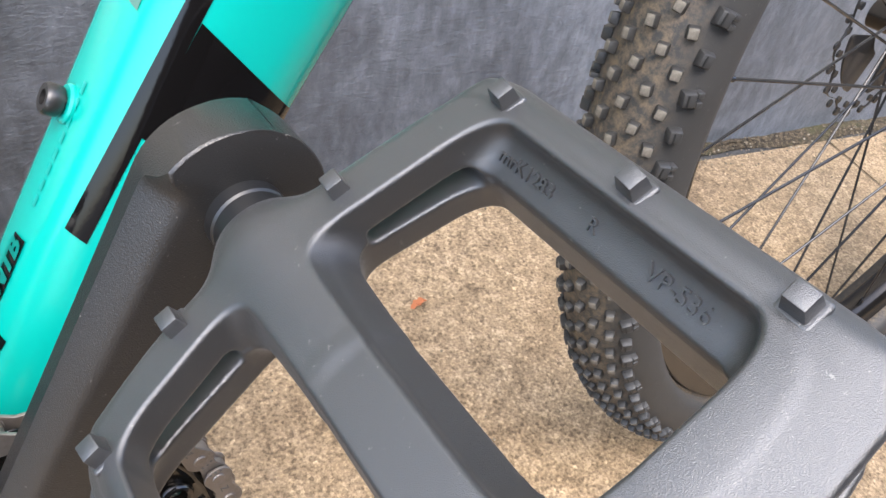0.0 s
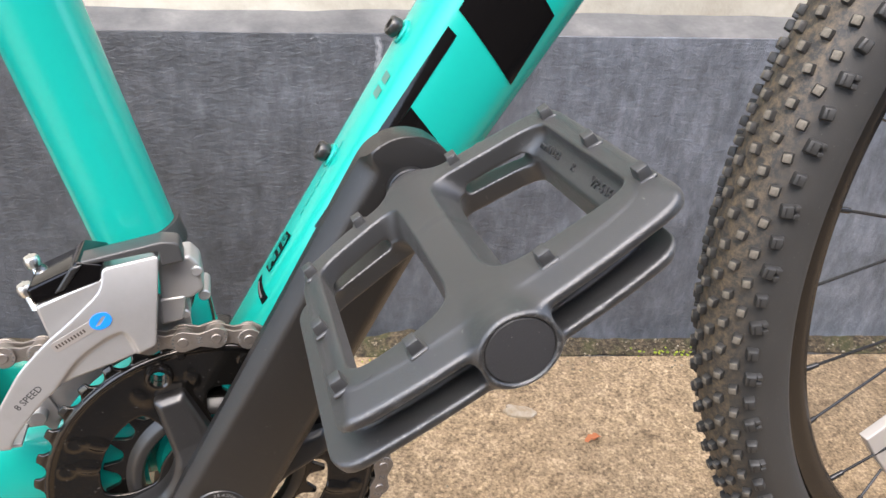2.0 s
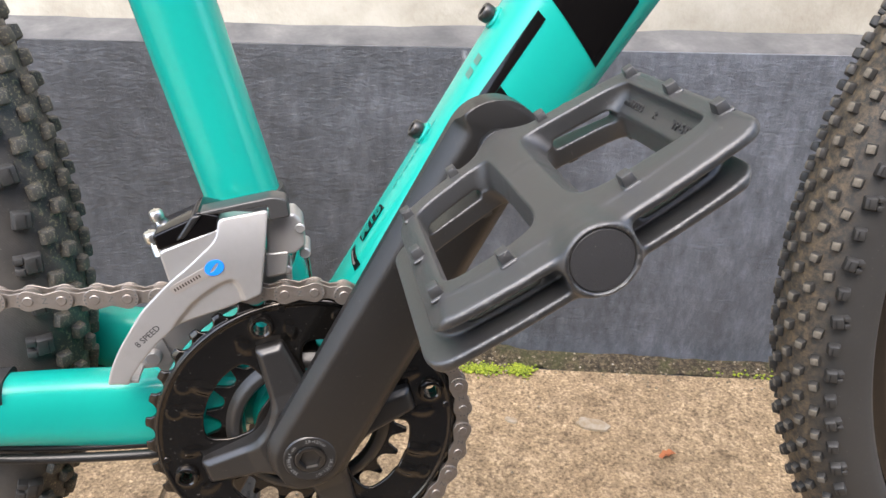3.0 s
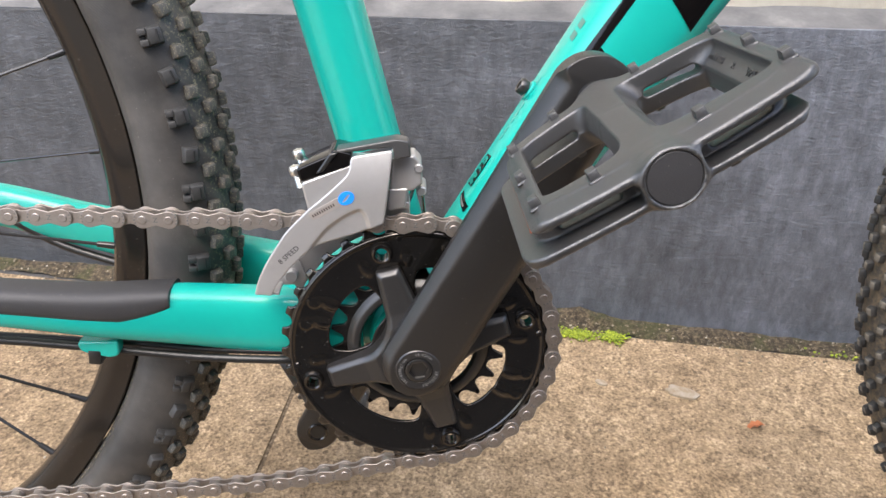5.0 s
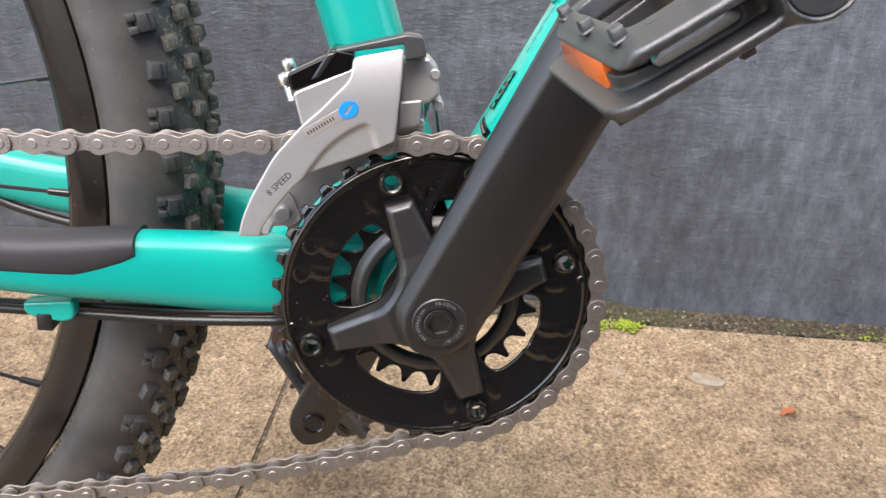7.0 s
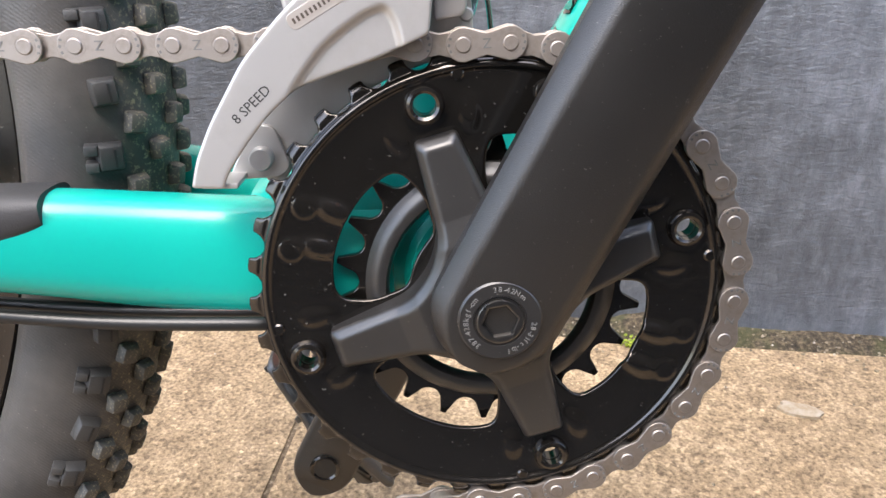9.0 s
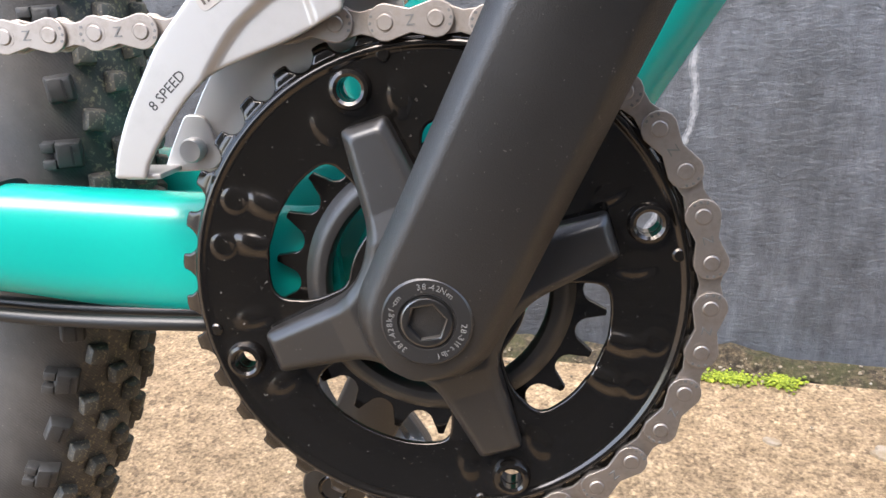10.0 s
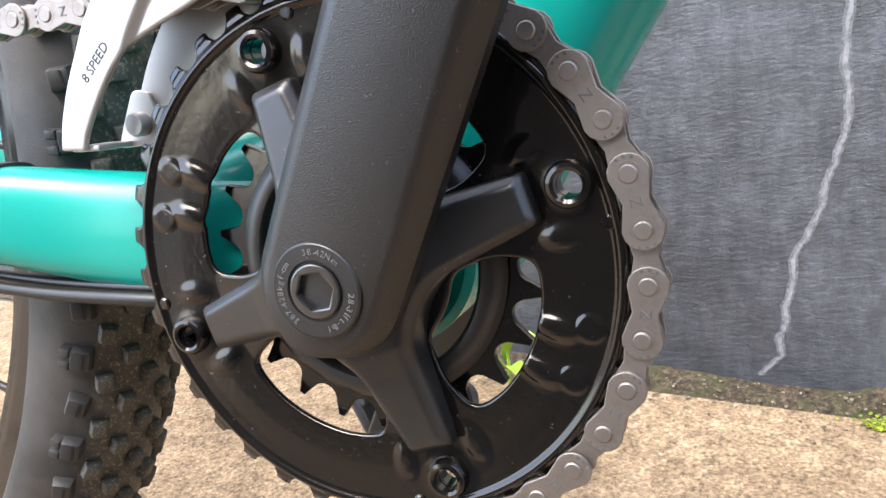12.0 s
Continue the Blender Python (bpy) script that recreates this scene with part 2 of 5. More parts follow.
def add(bm, me, m=None):
    """Puts a mesh into a bmesh and drops it."""
    if m is not None:
        me.transform(m)
    bm.from_mesh(me)
    bpy.data.meshes.remove(me)
    return bm


def at_y(y):
    return Matrix.Translation((0, y, 0)) @ FACE


def lathe(bm, profile, m=None, seg=32, closed=False):
    """Turns (radius, height) pairs round z."""
    rows = []
    for r, h in profile:
        ring = [bm.verts.new((r * math.cos(2 * math.pi * k / seg), r * math.sin(2 * math.pi * k / seg), h)) for k in range(seg)]
        rows.append(ring)
    pairs = list(zip(rows, rows[1:]))
    if closed:
        pairs.append((rows[-1], rows[0]))
    for a, b in pairs:
        for k in range(seg):
            bm.faces.new((a[k], a[(k + 1) % seg], b[(k + 1) % seg], b[k]))
    if not closed:
        if profile[0][0] > 1e-6:
            bm.faces.new(rows[0][::-1])
        if profile[-1][0] > 1e-6:
            bm.faces.new(rows[-1])
    if m is not None:
        bmesh.ops.transform(bm, matrix=m, verts=[v for row in rows for v in row])
    return bm


def rod(bm, a, b, r0, r1=None, seg=12, soft=0.0):
    a, b = Vector(a), Vector(b)
    r1 = r0 if r1 is None else r1
    d = b - a
    m = Matrix.Translation(a) @ d.to_track_quat("Z", "Y").to_matrix().to_4x4()
    h = d.length
    if soft:
        prof = [(r0 - soft, 0), (r0, soft), (r1, h - soft), (r1 - soft, h)]
    else:
        prof = [(r0, 0), (r1, h)]
    return lathe(bm, prof, m, seg)


def block(bm, size, m=None, bevel=0.0, taper=1.0):
    made = bmesh.ops.create_cube(bm, size=1.0)["verts"]
    for v in made:
        k = taper if v.co.z > 0 else 1.0
        v.co = Vector((v.co.x * size[0] * k, v.co.y * size[1] * k, v.co.z * size[2]))
    if m is not None:
        bmesh.ops.transform(bm, matrix=m, verts=made)
    if bevel:
        edges = list({e for v in made for e in v.link_edges})
        bmesh.ops.bevel(bm, geom=edges, offset=bevel, segments=2, profile=0.5, affect="EDGES")
    return bm


def tube(bm, stations, count=24, e=2.0, caps=True):
    """Lofts rounded sections: (centre, axis u, axis v, half u, half v) or with an exponent of its own."""
    rows = []
    for s in stations:
        c, u, v, a, b = s[:5]
        k = s[5] if len(s) > 5 else e
        c, u, v = Vector(c), Vector(u), Vector(v)
        ring = []
        for i in range(count):
            w = 2 * math.pi * i / count
            x, y = math.cos(w), math.sin(w)
            x, y = math.copysign(abs(x) ** (2 / k), x), math.copysign(abs(y) ** (2 / k), y)
            ring.append(bm.verts.new(c + u * (a * x) + v * (b * y)))
        rows.append(ring)
    for p, q in zip(rows, rows[1:]):
        for i in range(count):
            bm.faces.new((p[i], p[(i + 1) % count], q[(i + 1) % count], q[i]))
    if caps:
        bm.faces.new(rows[0][::-1])
        bm.faces.new(rows[-1])
    return bm


def hose(bm, points, r, seg=10, steps=6):
    """A round cable along a smooth line through the points."""
    pts = [Vector(p) for p in points]
    line = []
    for i in range(len(pts) - 1):
        p0, p1, p2, p3 = pts[max(i - 1, 0)], pts[i], pts[i + 1], pts[min(i + 2, len(pts) - 1)]
        for k in range(steps):
            t = k / steps
            line.append(0.5 * ((2 * p1) + (p2 - p0) * t + (2 * p0 - 5 * p1 + 4 * p2 - p3) * t * t + (3 * p1 - p0 - 3 * p2 + p3) * t ** 3))
    line.append(pts[-1])
    stations = []
    for i, p in enumerate(line):
        d = (line[min(i + 1, len(line) - 1)] - line[max(i - 1, 0)]).normalized()
        u = d.orthogonal().normalized() if i == 0 else (u - d * u.dot(d)).normalized()
        stations.append((p, u, d.cross(u), r, r))
    return tube(bm, stations, seg)


def lettering(text, size, thick=0.0002, space=1.0, thin=0.0):
    cu = bpy.data.curves.new("letters", "FONT")
    cu.body, cu.size, cu.extrude, cu.space_character = text, size, thick / 2, space
    cu.offset = -thin
    cu.align_x, cu.align_y, cu.resolution_u = "CENTER", "CENTER", 2
    ob = bpy.data.objects.new("letters", cu)
    scene.collection.objects.link(ob)
    me = bpy.data.meshes.new_from_object(ob.evaluated_get(bpy.context.evaluated_depsgraph_get()))
    bpy.data.objects.remove(ob)
    bpy.data.curves.remove(cu)
    me.materials.clear()
    return me


def smax(a, b, k):
    """The larger of two distances, the edge between them rounded by k."""
    h = np.maximum(k - np.abs(a - b), 0.0) / k
    return np.maximum(a, b) + h * h * k * 0.25


def smin(a, b, k):
    return -smax(-a, -b, k)


def net_mesh(field, lo, hi, step, m=None, angle=60):
    """The skin of a solid given as a distance field in millimetres, negative inside."""
    n = [int(round((b - a) / step)) + 1 for a, b in zip(lo, hi)]
    ax = [np.linspace(a, a + step * (c - 1), c, dtype=np.float32) for a, c in zip(lo, n)]
    x, y, z = np.meshgrid(*ax, indexing="ij")
    f = field(x, y, z).astype(np.float32)
    inside = f < 0
    cell = [slice(None, -1), slice(1, None)]
    count = sum(inside[cell[i], cell[j], cell[k]].astype(np.int8) for i in (0, 1) for j in (0, 1) for k in (0, 1))
    idx = np.argwhere((count > 0) & (count < 8))
    number = np.full(count.shape, -1, np.int32)
    number[tuple(idx.T)] = np.arange(len(idx))
    total, weight = np.zeros((len(idx), 3), np.float64), np.zeros(len(idx))
    corners = [(i, j, k) for i in (0, 1) for j in (0, 1) for k in (0, 1)]
    for a in corners:
        for d in range(3):
            if a[d]:
                continue
            b = tuple(v + (i == d) for i, v in enumerate(a))
            fa, fb = f[tuple((idx + a).T)], f[tuple((idx + b).T)]
            cut = (fa < 0) != (fb < 0)
            t = np.where(cut, fa / np.where(cut, fa - fb, 1), 0)
            p = np.array(a, float)[None, :].repeat(len(idx), 0)
            p[:, d] += t
            total[cut] += p[cut]
            weight[cut] += 1
    verts = (idx + total / weight[:, None]) * step + np.array(lo)
    faces = []
    for d in range(3):
        u, v = [i for i in range(3) if i != d]
        lo_s = [slice(1, -1)] * 3
        lo_s[d] = slice(None, -1)
        hi_s = list(lo_s)
        hi_s[d] = slice(1, None)
        a, b = inside[tuple(lo_s)], inside[tuple(hi_s)]
        for hit, turn in ((a & ~b, 1), (~a & b, -1)):
            e = np.argwhere(hit)
            e[:, [u, v]] += 1
            quad = []
            for du, dv in ((-1, -1), (0, -1), (0, 0), (-1, 0)):
                c = e.copy()
                c[:, u] += du
                c[:, v] += dv
                quad.append(number[tuple(c.T)])
            quad = np.stack(quad, 1)
            faces.append(quad if (turn > 0) == (d != 1) else quad[:, ::-1])
    faces = np.concatenate(faces)
    me = bpy.data.meshes.new("mesh")
    me.vertices.add(len(verts))
    me.vertices.foreach_set("co", (verts / 1000).astype(np.float32).ravel())
    me.loops.add(faces.size)
    me.loops.foreach_set("vertex_index", faces.astype(np.int32).ravel())
    me.polygons.add(len(faces))
    me.polygons.foreach_set("loop_start", np.arange(0, faces.size, 4, dtype=np.int32))
    me.update(calc_edges=True)
    me.validate()
    if m is not None:
        me.transform(m)
    return smooth(me, angle)


def sd_polygon(x, y, pts):
    """Signed distance to a closed outline."""
    d = np.full(x.shape, 1e9, np.float32)
    odd = np.zeros(x.shape, bool)
    for (ax, ay), (bx, by) in zip(pts, pts[1:] + pts[:1]):
        ex, ey = bx - ax, by - ay
        t = np.clip(((x - ax) * ex + (y - ay) * ey) / (ex * ex + ey * ey), 0, 1)
        d = np.minimum(d, (x - ax - t * ex) ** 2 + (y - ay - t * ey) ** 2)
        if abs(ey) > 1e-9:
            odd ^= ((ay > y) != (by > y)) & (x < ex * (y - ay) / ey + ax)
    d = np.sqrt(d)
    return np.where(odd, -d, d)


# ---- setting: concrete pavement, dark painted plinth with a pale wall above ----
WALL_TURN = math.atan(-0.155)
WALL = Matrix.Translation((0, 0.428, 0)) @ Matrix.Rotation(WALL_TURN, 4, "Z")   # x along the wall, y into it
SLOPE = 0.045   # the pavement falls gently along x, the wall's courses are level
GROUND = Matrix.Translation((0, 0, 0.0205)) @ Matrix.Rotation(math.atan(SLOPE), 4, "Y")
PAVED = GROUND @ WALL

CONCRETE = material("exposed_aggregate", (0.36, 0.28, 0.19), 0.85)
_c = coords(CONCRETE)
_big = noise_tex(CONCRETE, 3.2, 5, 0.62, _c)
_mid = noise_tex(CONCRETE, 38, 5, 0.7, _c)
_grain = node(CONCRETE, "ShaderNodeTexVoronoi", Scale=250.0)
wire(CONCRETE, _c, "Object", _grain, "Vector")
_sand = ramp(CONCRETE, _mid, "Fac", ((0.28, (0.170, 0.121, 0.069)), (0.5, (0.288, 0.212, 0.128)), (0.72, (0.41, 0.311, 0.200))))
_speck = noise_tex(CONCRETE, 330, 4, 0.62, _c)
_sp = ramp(CONCRETE, _speck, "Fac", ((0.34, (0.42, 0.39, 0.36)), (0.50, (0.97, 0.96, 0.94)), (0.62, (1.28, 1.28, 1.26)), (0.72, (1.85, 1.85, 1.85))))
_tone = ramp(CONCRETE, _grain, "Color", ((0.05, (0.42, 0.39, 0.36)), (0.42, (0.90, 0.88, 0.85)), (0.84, (1.17, 1.16, 1.14)), (1.0, (1.75, 1.75, 1.75))))
_a = mix(CONCRETE, None, 0.75, _sand.outputs["Color"], _tone.outputs["Color"], "MULTIPLY")
_b = mix(CONCRETE, None, 0.9, _a.outputs[2], _sp.outputs["Color"], "MULTIPLY")
_stain = ramp(CONCRETE, _big, "Fac", ((0.36, (0.74, 0.72, 0.70)), (0.6, (1.05, 1.05, 1.05))))
set_color(CONCRETE, mix(CONCRETE, None, 1.0, _b.outputs[2], _stain.outputs["Color"], "MULTIPLY").outputs[2])
_bm = bump(CONCRETE, _grain, "Distance", 0.35, 0.0018)
bump(CONCRETE, _mid, "Fac", 0.5, 0.004, _bm)

SLATE = material("slate_grey_masonry_paint", (0.05, 0.053, 0.062), 0.62)
_c = coords(SLATE)
_map = node(SLATE, "ShaderNodeMapping")
_map.inputs["Scale"].default_value = (1.0, 1.0, 0.40)
wire(SLATE, _c, "Object", _map, "Vector")
_streak = noise_tex(SLATE, 75, 7, 0.72, _map, "Vector")
_cloud = noise_tex(SLATE, 5.5, 4, 0.6, _c)
_lay = node(SLATE, "ShaderNodeMapping")
_lay.inputs["Scale"].default_value = (0.75, 1.0, 1.5)
wire(SLATE, _c, "Object", _lay, "Vector")
_fine = noise_tex(SLATE, 150, 7, 0.75, _lay, "Vector")
_col = ramp(SLATE, _streak, "Fac", ((0.30, (0.050, 0.055, 0.062)), (0.50, (0.082, 0.089, 0.100)), (0.70, (0.130, 0.139, 0.155))))
_lum = ramp(SLATE, _cloud, "Fac", ((0.34, (0.74, 0.74, 0.75)), (0.66, (1.14, 1.14, 1.16))))
_m0 = mix(SLATE, None, 1.0, _col.outputs["Color"], _lum.outputs["Color"], "MULTIPLY")
# light on the wall, put into the paint: lighter and bluer further along
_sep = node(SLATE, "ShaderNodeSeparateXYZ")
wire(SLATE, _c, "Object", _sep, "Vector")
_along = node(SLATE, "ShaderNodeMath")
_along.operation = "MULTIPLY_ADD"
wire(SLATE, _cloud, "Fac", _along, 0)
_along.inputs[1].default_value = 0.35
wire(SLATE, _sep, "X", _along, 2)
_lit = ramp(SLATE, _along, 0, ((0.16, (0.60, 0.60, 0.60)), (0.50, (1.26, 1.28, 1.32)), (0.80, (1.95, 1.99, 2.05))))
_m1 = mix(SLATE, None, 1.0, _m0.outputs[2], _lit.outputs["Color"], "MULTIPLY")
_spk = ramp(SLATE, _fine, "Fac", ((0.60, (0, 0, 0)), (0.76, (0.26, 0.26, 0.26))))
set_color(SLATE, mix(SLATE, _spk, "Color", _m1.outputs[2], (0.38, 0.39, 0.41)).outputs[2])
set_rough(SLATE, _cloud, "Fac", 0.30, 0.48)
bsdf(SLATE).inputs["Specular IOR Level"].default_value = 0.6
_rough = noise_tex(SLATE, 34, 5, 0.6, _lay, "Vector")
_bm = bump(SLATE, _rough, "Fac", 0.32, 0.006)
_bm = bump(SLATE, _streak, "Fac", 0.26, 0.003, _bm)
bump(SLATE, _fine, "Fac", 0.75, 0.0025, _bm)

LIME = material("cream_rendered_wall", (0.72, 0.68, 0.60), 0.9)
_c = coords(LIME)
_n = noise_tex(LIME, 14, 6, 0.65, _c)
_spot = noise_tex(LIME, 60, 3, 0.6, _c)
_col = ramp(LIME, _n, "Fac", ((0.3, (0.33, 0.298, 0.238)), (0.55, (0.44, 0.412, 0.345)), (0.8, (0.53, 0.505, 0.44))))
_spk = ramp(LIME, _spot, "Fac", ((0.25, (0.6, 0.6, 0.6)), (0.36, (0, 0, 0))))
set_color(LIME, mix(LIME, _spk, "Color", _col.outputs["Color"], (0.40, 0.35, 0.28)).outputs[2])
_bm = bump(LIME, _n, "Fac", 0.5, 0.006)
bump(LIME, _spot, "Fac", 0.4, 0.003, _bm)

LEDGE = material("worn_grey_ledge", (0.16, 0.16, 0.165), 0.8)
_c = coords(LEDGE)
_n = noise_tex(LEDGE, 18, 6, 0.7, _c)
_col = ramp(LEDGE, _n, "Fac", ((0.3, (0.060, 0.060, 0.061)), (0.55, (0.110, 0.108, 0.106)), (0.85, (0.21, 0.20, 0.19))))
set_color(LEDGE, _col.outputs["Color"])
bump(LEDGE, _n, "Fac", 0.4, 0.004)

UNSEEN_WALL = material("unseen_wall_grey", (0.115, 0.113, 0.112), 0.9)
_n = noise_tex(UNSEEN_WALL, 3, 5, 0.6)
set_color(UNSEEN_WALL, ramp(UNSEEN_WALL, _n, "Fac", ((0.3, (0.085, 0.083, 0.082)), (0.7, (0.150, 0.147, 0.145)))).outputs["Color"])

CRACK = material("pale_crack_filler", (0.30, 0.31, 0.33), 0.8)
_c = coords(CRACK)
_n = noise_tex(CRACK, 160, 5, 0.7, _c)
set_color(CRACK, ramp(CRACK, _n, "Fac", ((0.3, (0.13, 0.138, 0.152)), (0.52, (0.24, 0.25, 0.27)), (0.75, (0.36, 0.365, 0.38)))).outputs["Color"])

CRACK_EDGE = material("smeared_filler", (0.15, 0.16, 0.18), 0.8)
_n = noise_tex(CRACK_EDGE, 300, 5, 0.7)
set_color(CRACK_EDGE, ramp(CRACK_EDGE, _n, "Fac", ((0.35, (0.085, 0.094, 0.11)), (0.65, (0.23, 0.24, 0.26)))).outputs["Color"])

SOIL = material("damp_dirt", (0.05, 0.042, 0.03), 0.95)
_c = coords(SOIL)
_n = noise_tex(SOIL, 190, 6, 0.72, _c)
_dirt = ramp(SOIL, _n, "Fac", ((0.34, (0.014, 0.011, 0.007)), (0.50, (0.062, 0.046, 0.026)), (0.68, (0.19, 0.145, 0.088))))
_green = ramp(SOIL, noise_tex(SOIL, 26, 4, 0.6, _c), "Fac", ((0.48, (0, 0, 0)), (0.62, (0.6, 0.6, 0.6))))
set_color(SOIL, mix(SOIL, _green, "Color", _dirt.outputs["Color"], (0.055, 0.060, 0.018)).outputs[2])
bump(SOIL, _n, "Fac", 0.9, 0.005)

JOINT = material("packed_sandy_dirt", (0.16, 0.12, 0.075), 0.95)
_n = noise_tex(JOINT, 220, 5, 0.7)
set_color(JOINT, ramp(JOINT, _n, "Fac", ((0.36, (0.055, 0.038, 0.022)), (0.55, (0.13, 0.095, 0.058)), (0.72, (0.36, 0.30, 0.22)))).outputs["Color"])

GRIT = material("loose_grit", (0.3, 0.25, 0.18), 0.9)
_info = node(GRIT, "ShaderNodeNewGeometry")
set_color(GRIT, ramp(GRIT, _info, "Random Per Island", ((0.0, (0.075, 0.062, 0.042)), (0.4, (0.15, 0.12, 0.078)), (0.85, (0.24, 0.195, 0.13)), (1.0, (0.42, 0.38, 0.31)))).outputs["Color"])

MOSS = material("bright_moss", (0.16, 0.25, 0.03), 0.85)
_info = node(MOSS, "ShaderNodeNewGeometry")
set_color(MOSS, ramp(MOSS, _info, "Random Per Island", ((0.0, (0.10, 0.135, 0.012)), (0.5, (0.20, 0.255, 0.018)), (1.0, (0.32, 0.37, 0.025)))).outputs["Color"])

WEED = material("young_weed_leaf", (0.32, 0.48, 0.05), 0.45)
_n = noise_tex(WEED, 60, 3, 0.6)
set_color(WEED, ramp(WEED, _n, "Fac", ((0.3, (0.20, 0.36, 0.03)), (0.7, (0.46, 0.58, 0.09)))).outputs["Color"])
bsdf(WEED).inputs["Subsurface Weight"].default_value = 0.15
bsdf(WEED).inputs["Subsurface Radius"].default_value = (0.004, 0.004, 0.001)
DRY_LEAF = material("dry_orange_leaf", (0.36, 0.12, 0.045), 0.8)
SPLASH = material("dried_pale_splash", (0.36, 0.33, 0.29), 0.8)
_n = noise_tex(SPLASH, 90, 5, 0.7)
set_color(SPLASH, ramp(SPLASH, _n, "Fac", ((0.42, (0.27, 0.21, 0.135)), (0.66, (0.36, 0.315, 0.25)))).outputs["Color"])


def relief(bm, nx, ny, sx, sy, m, depth, scale, seed):
    """A sheet with soft unevenness along its own z."""
    grid = []
    for j in range(ny + 1):
        row = []
        for i in range(nx + 1):
            p = Vector((sx * (i / nx - 0.5), sy * (j / ny - 0.5), 0))
            p.z = depth * noise.noise(Vector((p.x * scale + seed, p.y * scale, seed * 0.7)))
            row.append(bm.verts.new(m @ p))
        grid.append(row)
    for j in range(ny):
        for i in range(nx):
            bm.faces.new((grid[j][i], grid[j][i + 1], grid[j + 1][i + 1], grid[j + 1][i]))


# beyond the slabs this asphalt is unseen, added so black parts reflect dark
DARK_GROUND = material("dark_ground", (0.08, 0.076, 0.072), 0.85)
_c = coords(DARK_GROUND)
_n = noise_tex(DARK_GROUND, 90, 5, 0.7, _c)
set_color(DARK_GROUND, ramp(DARK_GROUND, _n, "Fac", ((0.3, (0.032, 0.031, 0.030)), (0.7, (0.080, 0.077, 0.073)))).outputs["Color"])
bump(DARK_GROUND, _n, "Fac", 0.6, 0.004)
ground_bm = bmesh.new()
block(ground_bm, (600, 600, 0.4), Matrix.Translation((0, 0, -0.206)))
ground = tagged(part("ground", ground_bm, DARK_GROUND, None), "dark ground beneath the slabs, its unseen asphalt beyond added to darken reflections", "ground", kind="structure")
ground.matrix_basis = GROUND

# slabs as wide as the one joint in sight allows; the joint runs square to the wall
for k, (x0, x1) in enumerate(((-3.765, -2.565), (-2.559, -1.356), (-1.35, -0.149), (-0.1445, 1.057), (1.063, 2.263), (2.269, 3.469))):
    for row, (y0, y1) in enumerate(((-0.92, -0.032), (-1.82, -0.926), (-2.72, -1.826))):
        if row and k > 2:   # further rows are unseen, added on one side for their brown reflection
            continue
        b = bmesh.new()
        w = x1 - x0
        nx, ny = (60, 40) if row == 0 else (24, 18)
        relief(b, nx, ny, w, y1 - y0, Matrix.Translation(((x0 + x1) / 2, (y0 + y1) / 2, 0)), 0.0022, 5.0, 3.1 * k + row)
        rim = [e for e in b.edges if e.is_boundary]
        low = bmesh.ops.extrude_edge_only(b, edges=rim)["geom"]
        for v in low:
            if isinstance(v, bmesh.types.BMVert):
                v.co.z -= 0.04
        slab = part("paving_slab", b, CONCRETE, ground, "tan exposed-aggregate concrete slab")
        slab.matrix_basis = WALL @ Matrix.Translation((0.0385, 0, 0))

wall_bm = bmesh.new()
relief(wall_bm, 200, 60, 9.0, 0.80, WALL @ Matrix.Translation((0, 0, -0.024)) @ FACE, 0.0035, 4.0, 1.7)
back = bmesh.ops.extrude_edge_only(wall_bm, edges=[e for e in wall_bm.edges if e.is_boundary])["geom"]
for v in back:
    if isinstance(v, bmesh.types.BMVert):
        v.co += Vector((0.155, 1, 0)).normalized() * 0.30
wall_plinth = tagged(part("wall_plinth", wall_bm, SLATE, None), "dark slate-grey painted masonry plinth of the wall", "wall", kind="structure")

# sloped shoulder of the plinth, its paint worn to pale grey
ledge_bm = bmesh.new()
count = 260
rows = [[], [], [], []]
for i in range(count + 1):
    x = -4.5 + 9.0 * i / count
    w1, w2 = 0.0022 * noise.noise(Vector((x * 9, 0.3, 0))), 0.004 * noise.noise(Vector((x * 14, 4.1, 0)))
    for row, (y, z) in zip(rows, ((0.0005, 0.3745 + w1), (0.006, 0.3785 + w1), (0.060, 0.390 + w2), (0.060, 0.3))):
        row.append(ledge_bm.verts.new(WALL @ Vector((x, y, z))))
for a, b in zip(rows, rows[1:]):
    for i in range(count):
        ledge_bm.faces.new((a[i], a[i + 1], b[i + 1], b[i]))
tagged(part("wall_ledge", ledge_bm, LEDGE, None), "worn pale grey sloping ledge on top of the plinth", "ledge", kind="structure")

up_bm = bmesh.new()
relief(up_bm, 180, 60, 9.0, 2.9, WALL @ Matrix.Translation((0, 0.045, 1.80)) @ FACE, 0.010, 5.0, 6.3)
back = bmesh.ops.extrude_edge_only(up_bm, edges=[e for e in up_bm.edges if e.is_boundary])["geom"]
for v in back:
    if isinstance(v, bmesh.types.BMVert):
        v.co += Vector((0.155, 1, 0)).normalized() * 0.25
tagged(part("wall_upper", up_bm, LIME, None), "cream rough-rendered wall above the dark plinth", "wall", kind="structure")

